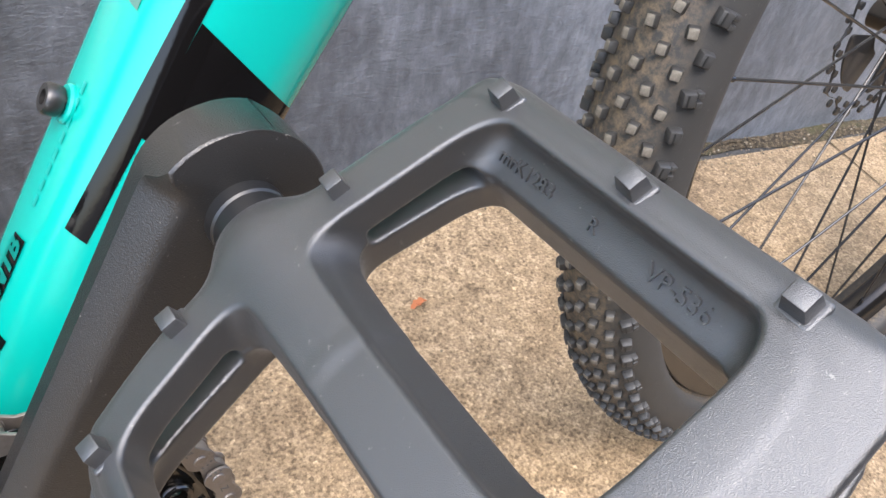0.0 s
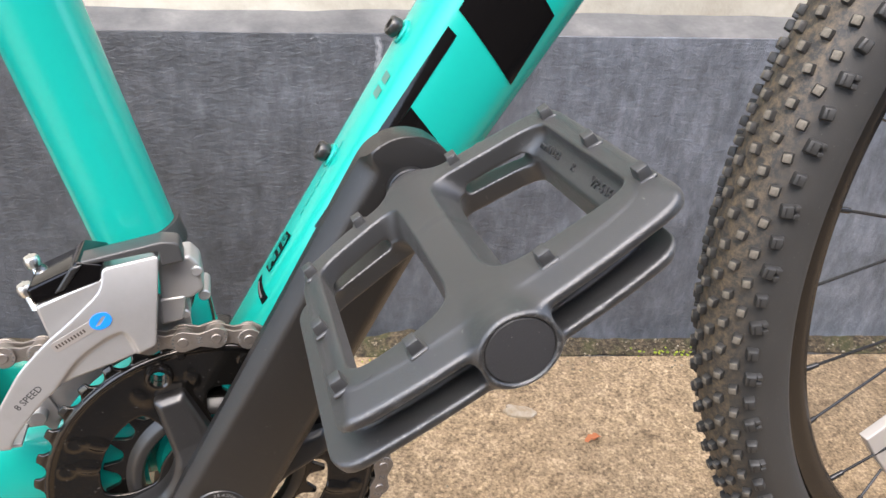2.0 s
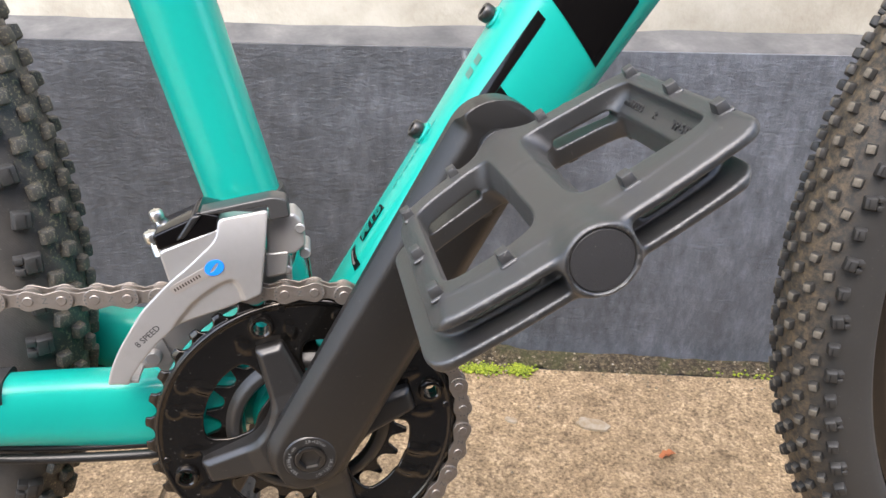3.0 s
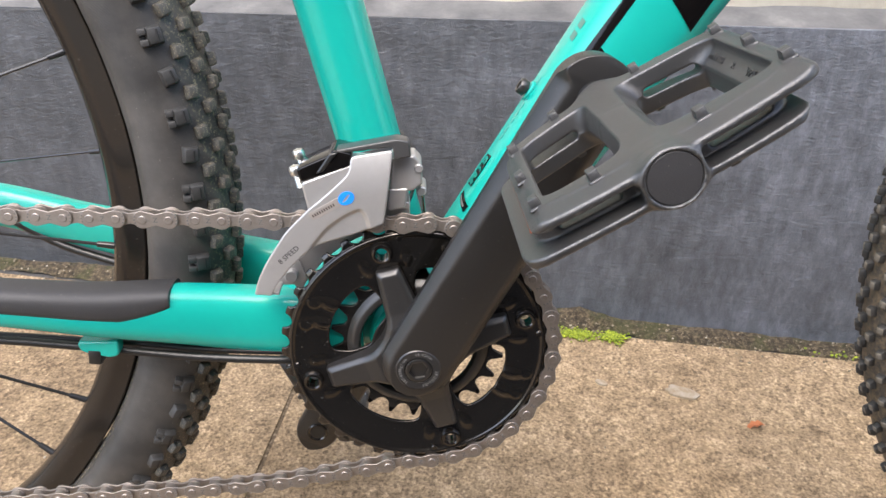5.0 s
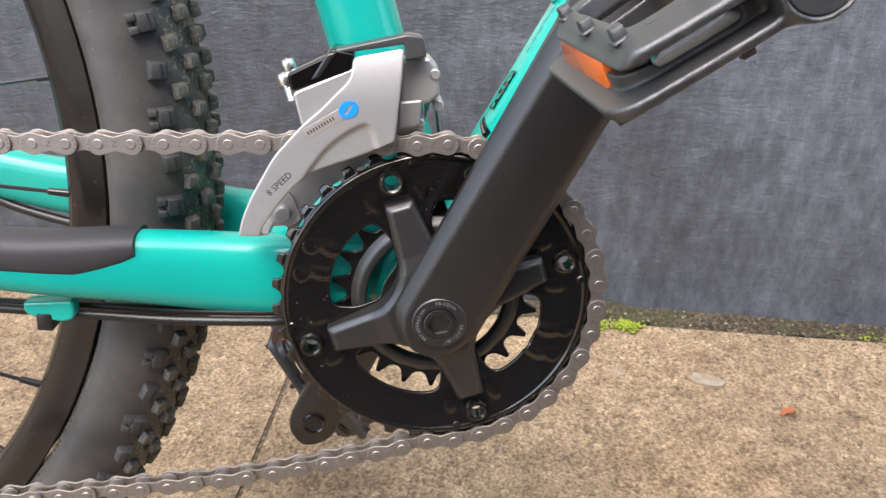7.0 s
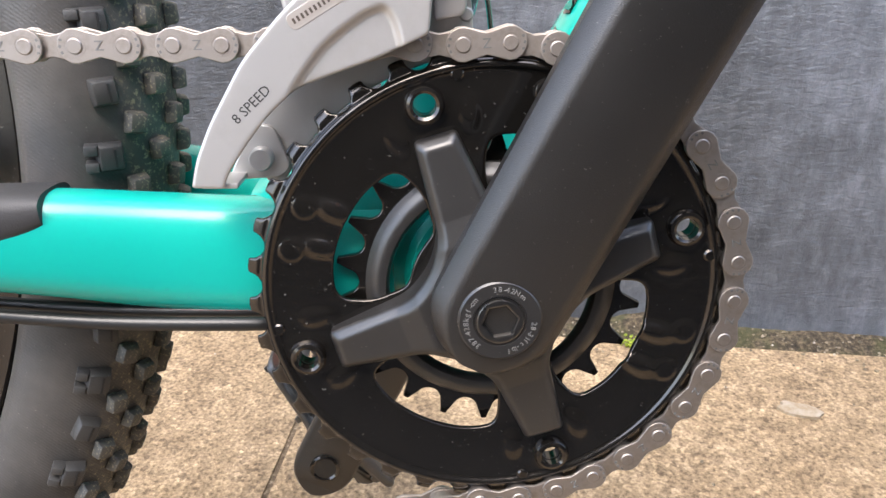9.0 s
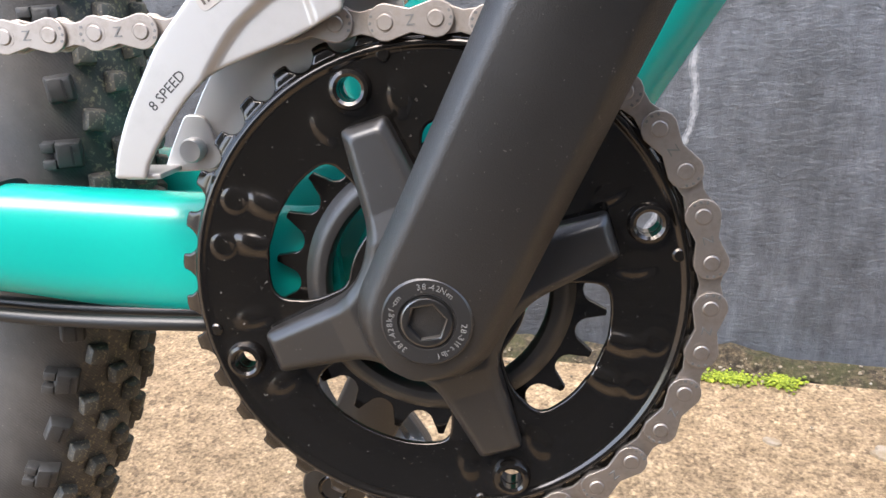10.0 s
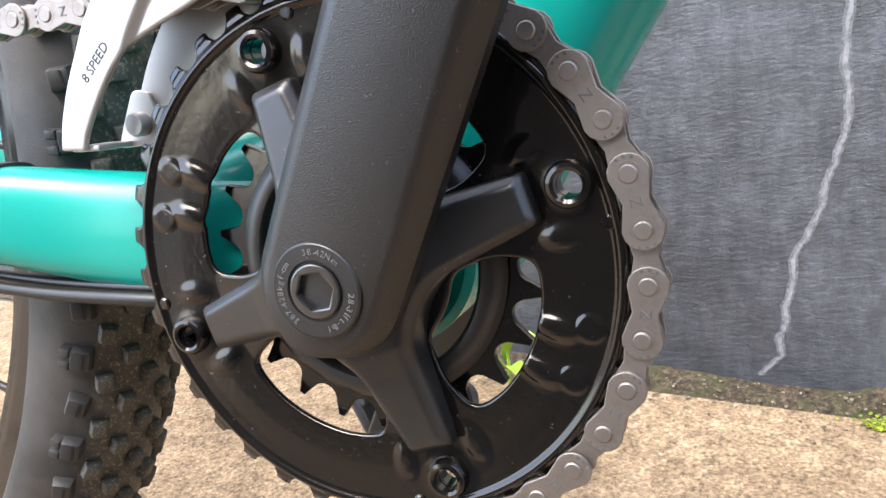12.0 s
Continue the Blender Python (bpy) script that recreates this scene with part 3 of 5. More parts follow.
# pale crack that wanders down the plinth
crack_bm = bmesh.new()
line = [(0.161, 0.374), (0.164, 0.335), (0.156, 0.285), (0.161, 0.248), (0.148, 0.206), (0.135, 0.162), (0.118, 0.128), (0.1125, 0.083), (0.107, 0.0465), (0.0885, 0.024)]
left, right = [], []
steps = 9
for i in range(len(line) - 1):
    for k in range(steps):
        t = k / steps
        x, z = (line[i][j] * (1 - t) + line[i + 1][j] * t for j in (0, 1))
        q = Vector((i + t, 0.5, 2.0))
        x += 0.0035 * noise.noise(q * 2.3) + 0.0015 * noise.noise(q * 9)
        w = 0.0012 + 0.0010 * abs(noise.noise(q * 3.1)) + 0.0006 * noise.noise(q * 11)
        u = x / math.cos(WALL_TURN)
        y = -0.0035 * noise.noise(Vector((u * 4 + 1.7, (z + 0.024) * 4, 1.19))) - 0.0010
        left.append(crack_bm.verts.new(WALL @ Vector((u - w, y, z))))
        right.append(crack_bm.verts.new(WALL @ Vector((u + w, y, z))))
for i in range(len(left) - 1):
    crack_bm.faces.new((left[i], right[i], right[i + 1], left[i + 1]))
halo_bm = bmesh.new()
rim_l = [halo_bm.verts.new(v.co + Vector((-0.0016 - 0.0012 * abs(noise.noise(v.co * 90)), -0.0030 * -0.155, 0)) + Vector((0, 0.0004, 0))) for v in left]
rim_r = [halo_bm.verts.new(v.co + Vector((0.0016 + 0.0012 * abs(noise.noise(v.co * 70)), 0.0002, 0))) for v in right]
for i in range(len(left) - 1):
    halo_bm.faces.new((rim_l[i], rim_r[i], rim_r[i + 1], rim_l[i + 1]))
part("crack_edge", halo_bm, CRACK_EDGE, wall_plinth, "thinly smeared filler beside the crack")
part("crack", crack_bm, CRACK, wall_plinth, "thin pale filled crack")


def lump(bm, p, r, flat=0.7, seed=0.0):
    made = bmesh.ops.create_icosphere(bm, subdivisions=1, radius=r)["verts"]
    for v in made:
        k = 1 + 0.5 * noise.noise(v.co * (1.2 / r) + Vector((seed, 3.7 * seed, 0)))
        v.co = Vector((v.co.x * k, v.co.y * k, v.co.z * k * flat)) + Vector(p)


# dirt, grit and moss that gathered in the foot of the wall
rng = random.Random(4)
dirt_bm = bmesh.new()
n_dirt = 320
rows = [[], [], [], []]
for i in range(n_dirt + 1):
    x = -1.6 + 3.6 * i / n_dirt
    h = 0.003 + 0.004 * noise.noise(Vector((x * 11, 1.5, 0))) + 0.012 * max(0, 1 - abs(x - 0.200) / 0.05)
    d = 0.013 + 0.012 * noise.noise(Vector((x * 8, 7.5, 0)))
    for row, (y, z) in zip(rows, ((-d - 0.012, -0.004), (-d, h * 0.35), (-0.008, h), (0.012, h + 0.002))):
        row.append(dirt_bm.verts.new(PAVED @ Vector((x, y + 0.003 * noise.noise(Vector((x * 60, y * 90, 2))), z + 0.003 * noise.noise(Vector((x * 70, y * 80, 5)))))))
for a, b in zip(rows, rows[1:]):
    for i in range(n_dirt):
        dirt_bm.faces.new((a[i], a[i + 1], b[i + 1], b[i]))
tagged(part("dirt_bank", dirt_bm, SOIL, None), "dark damp dirt gathered along the foot of the wall", "dirt", kind="stuff")

grit_bm = bmesh.new()
for i in range(1300):
    x = rng.uniform(-0.9, 1.4)
    y = -abs(rng.gauss(0.0, 0.028)) - 0.004
    near = max(0.0, 1 + y / 0.03)
    if abs(x - 0.200) < 0.06 and rng.random() < 0.5:
        near += 0.7
    lump(grit_bm, PAVED @ Vector((x, y, 0.0005 + 0.005 * near)), rng.uniform(0.0006, 0.0020), 0.6, rng.uniform(0, 50))
tagged(part("grit", grit_bm, GRIT, None), "loose grit and crumbs of stone beside the wall", "grit", kind="stuff")

moss_bm = bmesh.new()
for centre, spread, number in ((0.197, 0.024, 330), (0.240, 0.017, 280), (0.52, 0.05, 30), (0.60, 0.06, 30)):
    for i in range(number):
        x, y = centre + rng.gauss(0, 0.5) * spread, -0.039 + rng.gauss(0, 0.0045)
        if not 0.19 < centre < 0.3:
            y = -0.028 + rng.gauss(0, 0.006)
        r = rng.uniform(0.0009, 0.0021)
        lump(moss_bm, PAVED @ Vector((x, y, 0.001 + rng.uniform(0, 0.004))), r, 0.6, rng.uniform(0, 60))
tagged(part("moss", moss_bm, MOSS, None), "bright yellow-green moss cushions at the wall foot", "moss", kind="stuff")


def leaf_blade(bm, root, tip, width, droop=0.2, n=7):
    root, tip = Vector(root), Vector(tip)
    d = tip - root
    side = d.cross(Vector((0, 0, 1))).normalized() if abs(d.normalized().z) < 0.98 else Vector((1, 0, 0))
    upv = side.cross(d).normalized()
    rows = []
    for i in range(n + 1):
        t = i / n
        w = width * (math.sin(math.pi * min(t * 0.92 + 0.06, 1.0)) ** 0.8)
        c = root + d * t + upv * (math.sin(t * math.pi) * d.length * droop)
        rows.append([bm.verts.new(c - side * w + upv * w * 0.35), bm.verts.new(c), bm.verts.new(c + side * w + upv * w * 0.35)])
    for a, b in zip(rows, rows[1:]):
        for k in (0, 1):
            bm.faces.new((a[k], a[k + 1], b[k + 1], b[k]))


weed = tagged(new("weed"), "small bright green weed growing at the wall foot", "weed")
weed.matrix_world = PAVED @ Matrix.Translation((-0.122, -0.055, 0.0)) @ Matrix.Scale(1.25, 4)
b = bmesh.new()
hose(b, [(0, 0, -0.004), (0.003, -0.002, 0.02), (0.0, 0.0, 0.045)], 0.0012, 6, 4)
part("stem", b, WEED, weed)
for root, tip, w in (((0, 0, 0.02), (0.034, -0.012, 0.046), 0.009), ((0, 0, 0.026), (-0.030, -0.012, 0.050), 0.009), ((0, 0, 0.034), (0.014, -0.02, 0.072), 0.0085), ((0, 0, 0.042), (-0.012, 0.006, 0.078), 0.008), ((0, 0, 0.012), (-0.026, -0.02, 0.024), 0.008), ((0, 0, 0.012), (0.024, -0.022, 0.018), 0.007)):
    b = bmesh.new()
    leaf_blade(b, root, tip, w)
    me = finish(b)
    part("leaf", me, WEED, weed)

fallen = tagged(new("fallen_leaf"), "small dry orange leaf scrap lying on the concrete", "leaf")
fallen.matrix_world = GROUND @ Matrix.Translation((0.350, 0.2040, 0.0012)) @ Matrix.Rotation(0.1, 4, "Z")
b = bmesh.new()
leaf_blade(b, (-0.0105, 0, 0), (0.0095, 0.001, 0.001), 0.0040, 0.06, 9)
for v in b.verts:   # torn, curled edges
    v.co += Vector((0, 0.0030, 0.0012)) * noise.noise(v.co * 420)
part("blade", b, DRY_LEAF, fallen)

for (x, y), sx, sy, turn in (((0.287, 0.2575), 0.018, 0.009, -0.35), ((0.201, 0.272), 0.007, 0.004, -0.5)):
    b = bmesh.new()
    loop = [b.verts.new((sx * math.cos(a) * (1 + 0.35 * noise.noise(Vector((math.cos(a) * 2, math.sin(a) * 2, x * 40)))), sy * math.sin(a) * (1 + 0.35 * noise.noise(Vector((math.sin(a) * 2, math.cos(a) * 2, y * 30)))), 0)) for a in [2 * math.pi * k / 28 for k in range(28)]]
    top = b.faces.new(loop)
    bmesh.ops.extrude_face_region(b, geom=[top])
    for v in b.verts[:28]:
        v.co.z -= 0.003
    sp = part("splash_stain", b, SPLASH, None)
    tagged(sp, "thin dried pale splash on the concrete pavement", "stain")
    sp.matrix_basis = GROUND @ Matrix.Translation((x, y, 0.0016)) @ Matrix.Rotation(turn, 4, "Z")

# packed dirt in the slab joints
b = bmesh.new()
for x in (-1.3145, -0.1085, 1.0985):
    block(b, (0.0075, 0.88, 0.004), PAVED @ Matrix.Translation((x, -0.47, -0.0032)))
tagged(part("joint_dirt", b, JOINT, None), "brown dirt packed in the pavement joints", "dirt", kind="stuff")

# unseen wall added behind the camera; blocks low light and darkens reflections
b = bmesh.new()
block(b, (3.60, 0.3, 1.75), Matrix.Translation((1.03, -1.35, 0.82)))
tagged(part("wall_unseen", b, UNSEEN_WALL, None), "unseen plain grey wall added behind the camera to block light", "wall", kind="structure")

pebbles = bmesh.new()
for i in range(130):
    lump(pebbles, PAVED @ Vector((rng.uniform(-0.9, 1.2), rng.uniform(-0.75, -0.03), 0.001)), rng.uniform(0.0008, 0.0019), 0.6, rng.uniform(0, 60))
tagged(part("pebbles", pebbles, GRIT, None), "scattered small pale pebbles on the concrete", "pebbles", kind="stuff")

# ---- bicycle: drive side towards -y, leaning on its far side; origin at the crank axle's middle ----
LEAN = 7.119
PRINT = material("deep_teal_print", (0.008, 0.285, 0.24), 0.3)
bicycle = tagged(new("bicycle"), "teal mountain bike with black cranks and flat pedals", "bicycle")
bicycle.matrix_world = Matrix.Translation((0, 0, 0.310)) @ Matrix.Rotation(radians(-LEAN), 4, "X")
Y1, Z1 = Vector((0, 1, 0)), Vector((0, 0, 1))

# down tube: s runs up along it, n square to it in the bike's plane
DS, DN = Vector((0.52, 0, 0.854)), Vector((0.854, 0, -0.52))


def down_section(s):
    """Middle n, half height, half width of the down tube."""
    k = min(max((s - 0.03) / 0.20, 0.0), 1.4)
    low, high = 0.031 + 0.0165 * k, -0.0150 + 0.0030 * k
    return (low + high) / 2, (low - high) / 2, 0.0225 + 0.0015 * k


DE = 2.7


def on_tube(s, n, lift=0.0004):
    mid, a, w = down_section(s)
    x = min(abs((n - mid) / a), 0.999)
    y = w * (1 - x ** DE) ** (1 / DE)
    return DS * s + DN * n + Vector((0, -y - lift, 0))


b = bmesh.new()
stations = []
for i in range(34):
    s = 0.004 + i * 0.019
    mid, a, w = down_section(s)
    stations.append((DS * s + DN * mid, DN, -Y1, a, w, DE))
tube(b, stations, 56)
down_tube = part("down_tube", b, TEAL, bicycle, "glossy teal down tube with black graphics")


def on_top(s, y, lift=0.0004):
    """A place on the tube's upper face, by its sideways distance."""
    mid, a, w = down_section(s)
    n = mid - a * (1 - min(abs(y) / w, 0.99) ** DE) ** (1 / DE)
    return DS * s + DN * (n - lift) + Vector((0, y - lift * 0.7, 0))


def graphic(name, corners, mat, parent, label, lift=0.0004, cell=0.0025, place=on_tube):
    """A painted patch that follows the tube, bounded by the corners (s, n) in turn."""
    s0, s1 = min(c[0] for c in corners), max(c[0] for c in corners)
    n0, n1 = min(c[1] for c in corners), max(c[1] for c in corners)
    bm = bmesh.new()
    nx, ny = max(2, int((s1 - s0) / cell)), max(2, int((n1 - n0) / cell * 1.6))
    grid = [[bm.verts.new((s0 + (s1 - s0) * i / nx, n0 + (n1 - n0) * j / ny, 0)) for i in range(nx + 1)] for j in range(ny + 1)]
    for j in range(ny):
        for i in range(nx):
            bm.faces.new((grid[j][i], grid[j][i + 1], grid[j + 1][i + 1], grid[j + 1][i]))
    mid = Vector((sum(c[0] for c in corners) / len(corners), sum(c[1] for c in corners) / len(corners), 0))
    for p, q in zip(corners, corners[1:] + corners[:1]):
        p, q = Vector((*p, 0)), Vector((*q, 0))
        no = (q - p).cross(Z1)
        if no.dot(mid - p) > 0:
            no = -no
        bmesh.ops.bisect_plane(bm, geom=bm.verts[:] + bm.edges[:] + bm.faces[:], plane_co=p, plane_no=no, clear_outer=True)
    for v in bm.verts:
        v.co = place(v.co.x, v.co.y, lift)
    return part(name, finish(bm, 60), mat, parent, label)


graphic("stripe", [(0.1135, -0.0090), (0.1118, -0.0036), (0.2140, 0.0020), (0.2155, -0.0026)], BLACK_PAINT, down_tube, "black painted stripe")
graphic("panel", [(0.1460, -0.0022), (0.1390, 0.0370), (0.1650, 0.0370), (0.1797, 0.0003)], BLACK_PAINT, down_tube, "glossy black painted panel")
graphic("panel", [(0.2230, -0.0022), (0.2085, 0.0345), (0.2419, 0.0347), (0.2563, -0.0022)], BLACK_PAINT, down_tube, "glossy black painted panel")
graphic("panel", [(0.2720, -0.0022), (0.2575, 0.0345), (0.40, 0.0345), (0.40, -0.0022)], BLACK_PAINT, down_tube, "glossy black painted panel")


def wrap_letters(text, size, s, y, mat, name, label):
    me = lettering(text, size, 0.0001, 1.0, -0.00045)
    for v in me.vertices:
        v.co = on_top(s + v.co.x, y + v.co.y, 0.0009)
    part(name, me, mat, down_tube, label)


graphic("badge", [(0.0820, -0.0082), (0.0812, -0.0012), (0.1012, -0.0012), (0.1024, -0.0082)], BLACK_PAINT, down_tube, "black lettered badge", 0.0005, place=on_top)
wrap_letters("MTB", 0.0094, 0.0917, -0.0047, TEAL, "lettering", "teal MTB lettering on the black badge")
graphic("mark", [(0.0690, -0.0150), (0.0735, -0.0010), (0.0770, -0.0010), (0.0735, -0.0155)], BLACK_PAINT, down_tube, "small black decal with pale bar", 0.0004, place=on_top)
graphic("mark_bar", [(0.0708, -0.0128), (0.0738, -0.0040), (0.0748, -0.0040), (0.0721, -0.0132)], LEDGE, down_tube, "", 0.0008, place=on_top)
for k in range(8):
    graphic("fine_print", [(0.112 + 0.005 * k, -0.0056), (0.112 + 0.005 * k, -0.0040), (0.1154 + 0.005 * k, -0.0040), (0.1154 + 0.005 * k, -0.0056)], PRINT, down_tube, "", 0.0003, place=on_top)
for s, y in ((0.1745, -0.0100), (0.1815, -0.0100)):
    graphic("fine_print", [(s, y - 0.0022), (s + 0.001, y + 0.0022), (s + 0.0055, y + 0.0022), (s + 0.0045, y - 0.0022)], INK_RED, down_tube, "", 0.0003, place=on_top)

# bottle-cage bolts on the tube's top
for x, z in ((0.0630, 0.1272), (0.0982, 0.1787)):
    p = Vector((x, 0.002, z))
    s = p.dot(DS)
    mid, a, w = down_section(s)
    foot = DS * s + DN * (mid - a) + Vector((0, 0.0, 0))
    m = Matrix.Translation(foot) @ (-DN).to_track_quat("Z", "Y").to_matrix().to_4x4()
    b = bmesh.new()
    lathe(b, [(0.0056, -0.002), (0.0056, 0.0008), (0.0050, 0.0014), (0.0028, 0.0014)], m, 24)
    part("boss", b, TEAL, down_tube)
    b = bmesh.new()
    lathe(b, [(0.0024, 0.001), (0.0024, 0.0022), (0.0041, 0.0022), (0.0044, 0.0030), (0.0044, 0.0058), (0.0038, 0.0066), (0.0022, 0.0066), (0.0022, 0.0040), (0.0, 0.0040)], m, 20)
    part("bolt", b, SPIDER, down_tube, "black socket-head bolt")

# seat tube
b = bmesh.new()
ST = Vector((-0.0415, 0, 0.1744)).normalized()
SN = ST.cross(Y1)
tube(b, [(ST * (0.012 + 0.02 * i), SN, Y1, 0.0174, 0.0174) for i in range(20)], 40)
part("seat_tube", b, TEAL, bicycle, "glossy teal seat tube")

# shell round the crank axle, and the bridge behind it
b = bmesh.new()
lathe(b, [(0.0245, -0.0365), (0.0268, -0.0345), (0.0268, 0.0345), (0.0245, 0.0365)], FACE, 40)
tube(b, [((-0.002, 0, 0.008), Z1, Y1, 0.026, 0.030, 3), ((-0.030, 0, 0.014), Z1, Y1, 0.028, 0.034, 3.2), ((-0.052, 0, 0.013), Z1, Y1, 0.0245, 0.036, 3.4), ((-0.074, 0, 0.010), Z1, Y1, 0.0190, 0.0375, 3.6)], 32)
part("bottom_bracket_shell", b, TEAL, bicycle, "teal bottom bracket shell and yoke")
b = bmesh.new()
lathe(b, [(0.0165, 0.034), (0.0210, 0.036), (0.0210, 0.0405), (0.0185, 0.0420), (0.0120, 0.0420), (0.0090, 0.0445), (0.0090, 0.062)], FACE, 32)
part("bearing_cup", b, SPIDER, bicycle, "black bearing cup and axle")


def stay_line(side):
    """Stations of a chainstay: centre, half height, half width."""
    rows = ((-0.030, 0.026, 0.0065, 0.0185, 0.0125), (-0.070, 0.0295, 0.0085, 0.0195, 0.0120), (-0.100, 0.0335, 0.0135, 0.0185, 0.0115),
            (-0.130, 0.0410, 0.0205, 0.0165, 0.0110), (-0.165, 0.0500, 0.0275, 0.0135, 0.0105), (-0.205, 0.0570, 0.0360, 0.0112, 0.0100), (-0.26, 0.0610, 0.0440, 0.0100, 0.0095), (-0.33, 0.0635, 0.0500, 0.0100, 0.0090), (-0.445, 0.0660, 0.0585, 0.0105, 0.0085))
    if side > 0:   # the far one is deeper and runs straighter
        rows = rows[:3] + ((-0.130, 0.0410, 0.0190, 0.0180, 0.0110), (-0.165, 0.0480, 0.0270, 0.0165, 0.0105), (-0.205, 0.0530, 0.0345, 0.0150, 0.0100), (-0.26, 0.0580, 0.0480, 0.0140, 0.0095), (-0.33, 0.0620, 0.0590, 0.0120, 0.0090), rows[-1])
    return [(Vector((x, side * y, z)), a, w) for x, y, z, a, w in rows]


def smooth_stations(rows, steps=6):
    out = []
    for i in range(len(rows) - 1):
        get = lambda k: rows[min(max(k, 0), len(rows) - 1)]
        for k in range(steps):
            t = k / steps
            h = [2 * t ** 3 - 3 * t * t + 1, t ** 3 - 2 * t * t + t, -2 * t ** 3 + 3 * t * t, t ** 3 - t * t]
            out.append(tuple(h[0] * get(i)[j] + h[1] * (get(i + 1)[j] - get(i - 1)[j]) * 0.5 + h[2] * get(i + 1)[j] + h[3] * (get(i + 2)[j] - get(i)[j]) * 0.5 for j in range(3)))
    out.append(rows[-1])
    return out


for side, label in ((-1, "glossy teal chainstay with a dark rubber guard"), (1, "glossy teal chainstay behind the tyre")):
    line = smooth_stations(stay_line(side), 14)
    b = bmesh.new()
    tube(b, [(c, Z1, Y1 * side, a, w, 2.7) for c, a, w in line], 36)
    stay = part("chainstay", b, TEAL, bicycle, label)
    if side < 0:
        b = bmesh.new()
        cover_line = []
        for c, a, w in [r for r in line if -0.40 < r[0].x < -0.126]:
            k = min(1.0, max(0.0, (-0.1255 - c.x) / 0.026)) ** 0.55   # the front end is rounded off
            cover_line.append((c + Vector((0, 0, a * (0.86 - 0.46 * k))), Z1, -Y1, a * (0.20 + 0.46 * k), w + 0.0002 + 0.0010 * k, 2.9))
        tube(b, cover_line, 36)
        part("guard", b, GUARD, stay, "dark grey rubber chainstay guard")
        b = bmesh.new()
        add(b, plate(rounded([(-0.0105, 0.0060), (0.0105, 0.0060), (0.0100, -0.0028, 0.003), (0.0045, -0.0040), (-0.0070, -0.0012, 0.003), (-0.0105, 0.0010, 0.002)], 0.0015, 4), (), 0.0080, 0.0012, Matrix.Translation((-0.1680, -0.0475, 0.0040)) @ Matrix.Rotation(0.02, 4, "Y") @ FACE, 2))
        part("cable_guide", b, TEAL, stay, "teal cable guide tab")
        b = bmesh.new()
        block(b, (0.0068, 0.0100, 0.0085), Matrix.Translation((-0.1710, -0.0470, 0.0005)) @ Matrix.Rotation(0.12, 4, "Y"), 0.0010)
        part("cable_clip", b, CABLE, stay, "black plastic cable clip")
        # casings along the stay's underside
        run = ((-0.380, -0.0600, 0.0250), (-0.300, -0.0540, 0.0185), (-0.2254, -0.0470, 0.0103), (-0.1803, -0.0455, 0.0042), (-0.1530, -0.0450, 0.0001), (-0.1161, -0.0440, -0.0054), (-0.0699, -0.0420, -0.0096), (-0.0350, -0.0300, -0.0160))
        for dy, dz, r in ((0.0, 0.0, 0.0023), (0.0050, 0.0022, 0.0019)):
            b = bmesh.new()
            hose(b, [(x, y + dy, z + dz * min(1.0, max(0.0, (x + 0.20) / 0.05))) for x, y, z in run], r, 10, 6)
            part("brake_hose" if dy else "gear_cable", b, CABLE, bicycle, "black cable under the chainstay")
    else:
        b = bmesh.new()
        hose(b, [(-0.40, 0.072, 0.100), (-0.30, 0.056, 0.068), (-0.254, 0.050, 0.0418), (-0.2447, 0.050, 0.0356), (-0.2252, 0.050, 0.0231), (-0.1940, 0.047, 0.0125), (-0.150, 0.036, 0.004), (-0.09, 0.026, -0.002)], 0.0026, 10, 6)
        part("brake_hose", b, CABLE, bicycle, "black brake hose beside the far chainstay")

# ---- crankset ----
BOLTS = [radians(106.9 + 90 * k) for k in range(4)]
RB = 0.0597


def cog_outline(teeth, roller, tip, phase, width):
    """Round seats for the chain's rollers with teeth between; width: share of the pitch at a tooth's tip."""
    pts = []
    step = 2 * math.pi / teeth
    rp = 0.0127 / (2 * math.sin(math.pi / teeth))
    for k in range(teeth):
        a = phase + k * step
        for i in range(9):   # seat
            w = radians(-74 + 148 * i / 8)
            x, y = rp - roller * math.cos(w), roller * math.sin(w)
            pts.append((x * math.cos(a) - y * math.sin(a), x * math.sin(a) + y * math.cos(a)))
        for u, r in ((0.5 - width * 0.62, tip - 0.0011), (0.5 - width / 2, tip - 0.0002), (0.5, tip), (0.5 + width / 2, tip - 0.0002), (0.5 + width * 0.62, tip - 0.0011)):
            pts.append((r * math.cos(a + u * step), r * math.sin(a + u * step)))
    return pts


def polar(r, deg, rad=None):
    p = (r * math.cos(radians(deg)), r * math.sin(radians(deg)))
    return p if rad is None else (*p, rad)


def window(mid):
    """An opening of the outer ring between two spider arms."""
    pts = [polar(0.0255, mid - 22, 0.003), polar(0.036, mid - 30, 0.004), polar(0.0470, mid - 28, 0.0045), polar(0.0487, mid - 15), polar(0.0490, mid), polar(0.0487, mid + 15), polar(0.0470, mid + 28, 0.0045), polar(0.036, mid + 30, 0.004), polar(0.0255, mid + 22, 0.003), polar(0.0255, mid)]
    return rounded(pts, 0.008, 5)


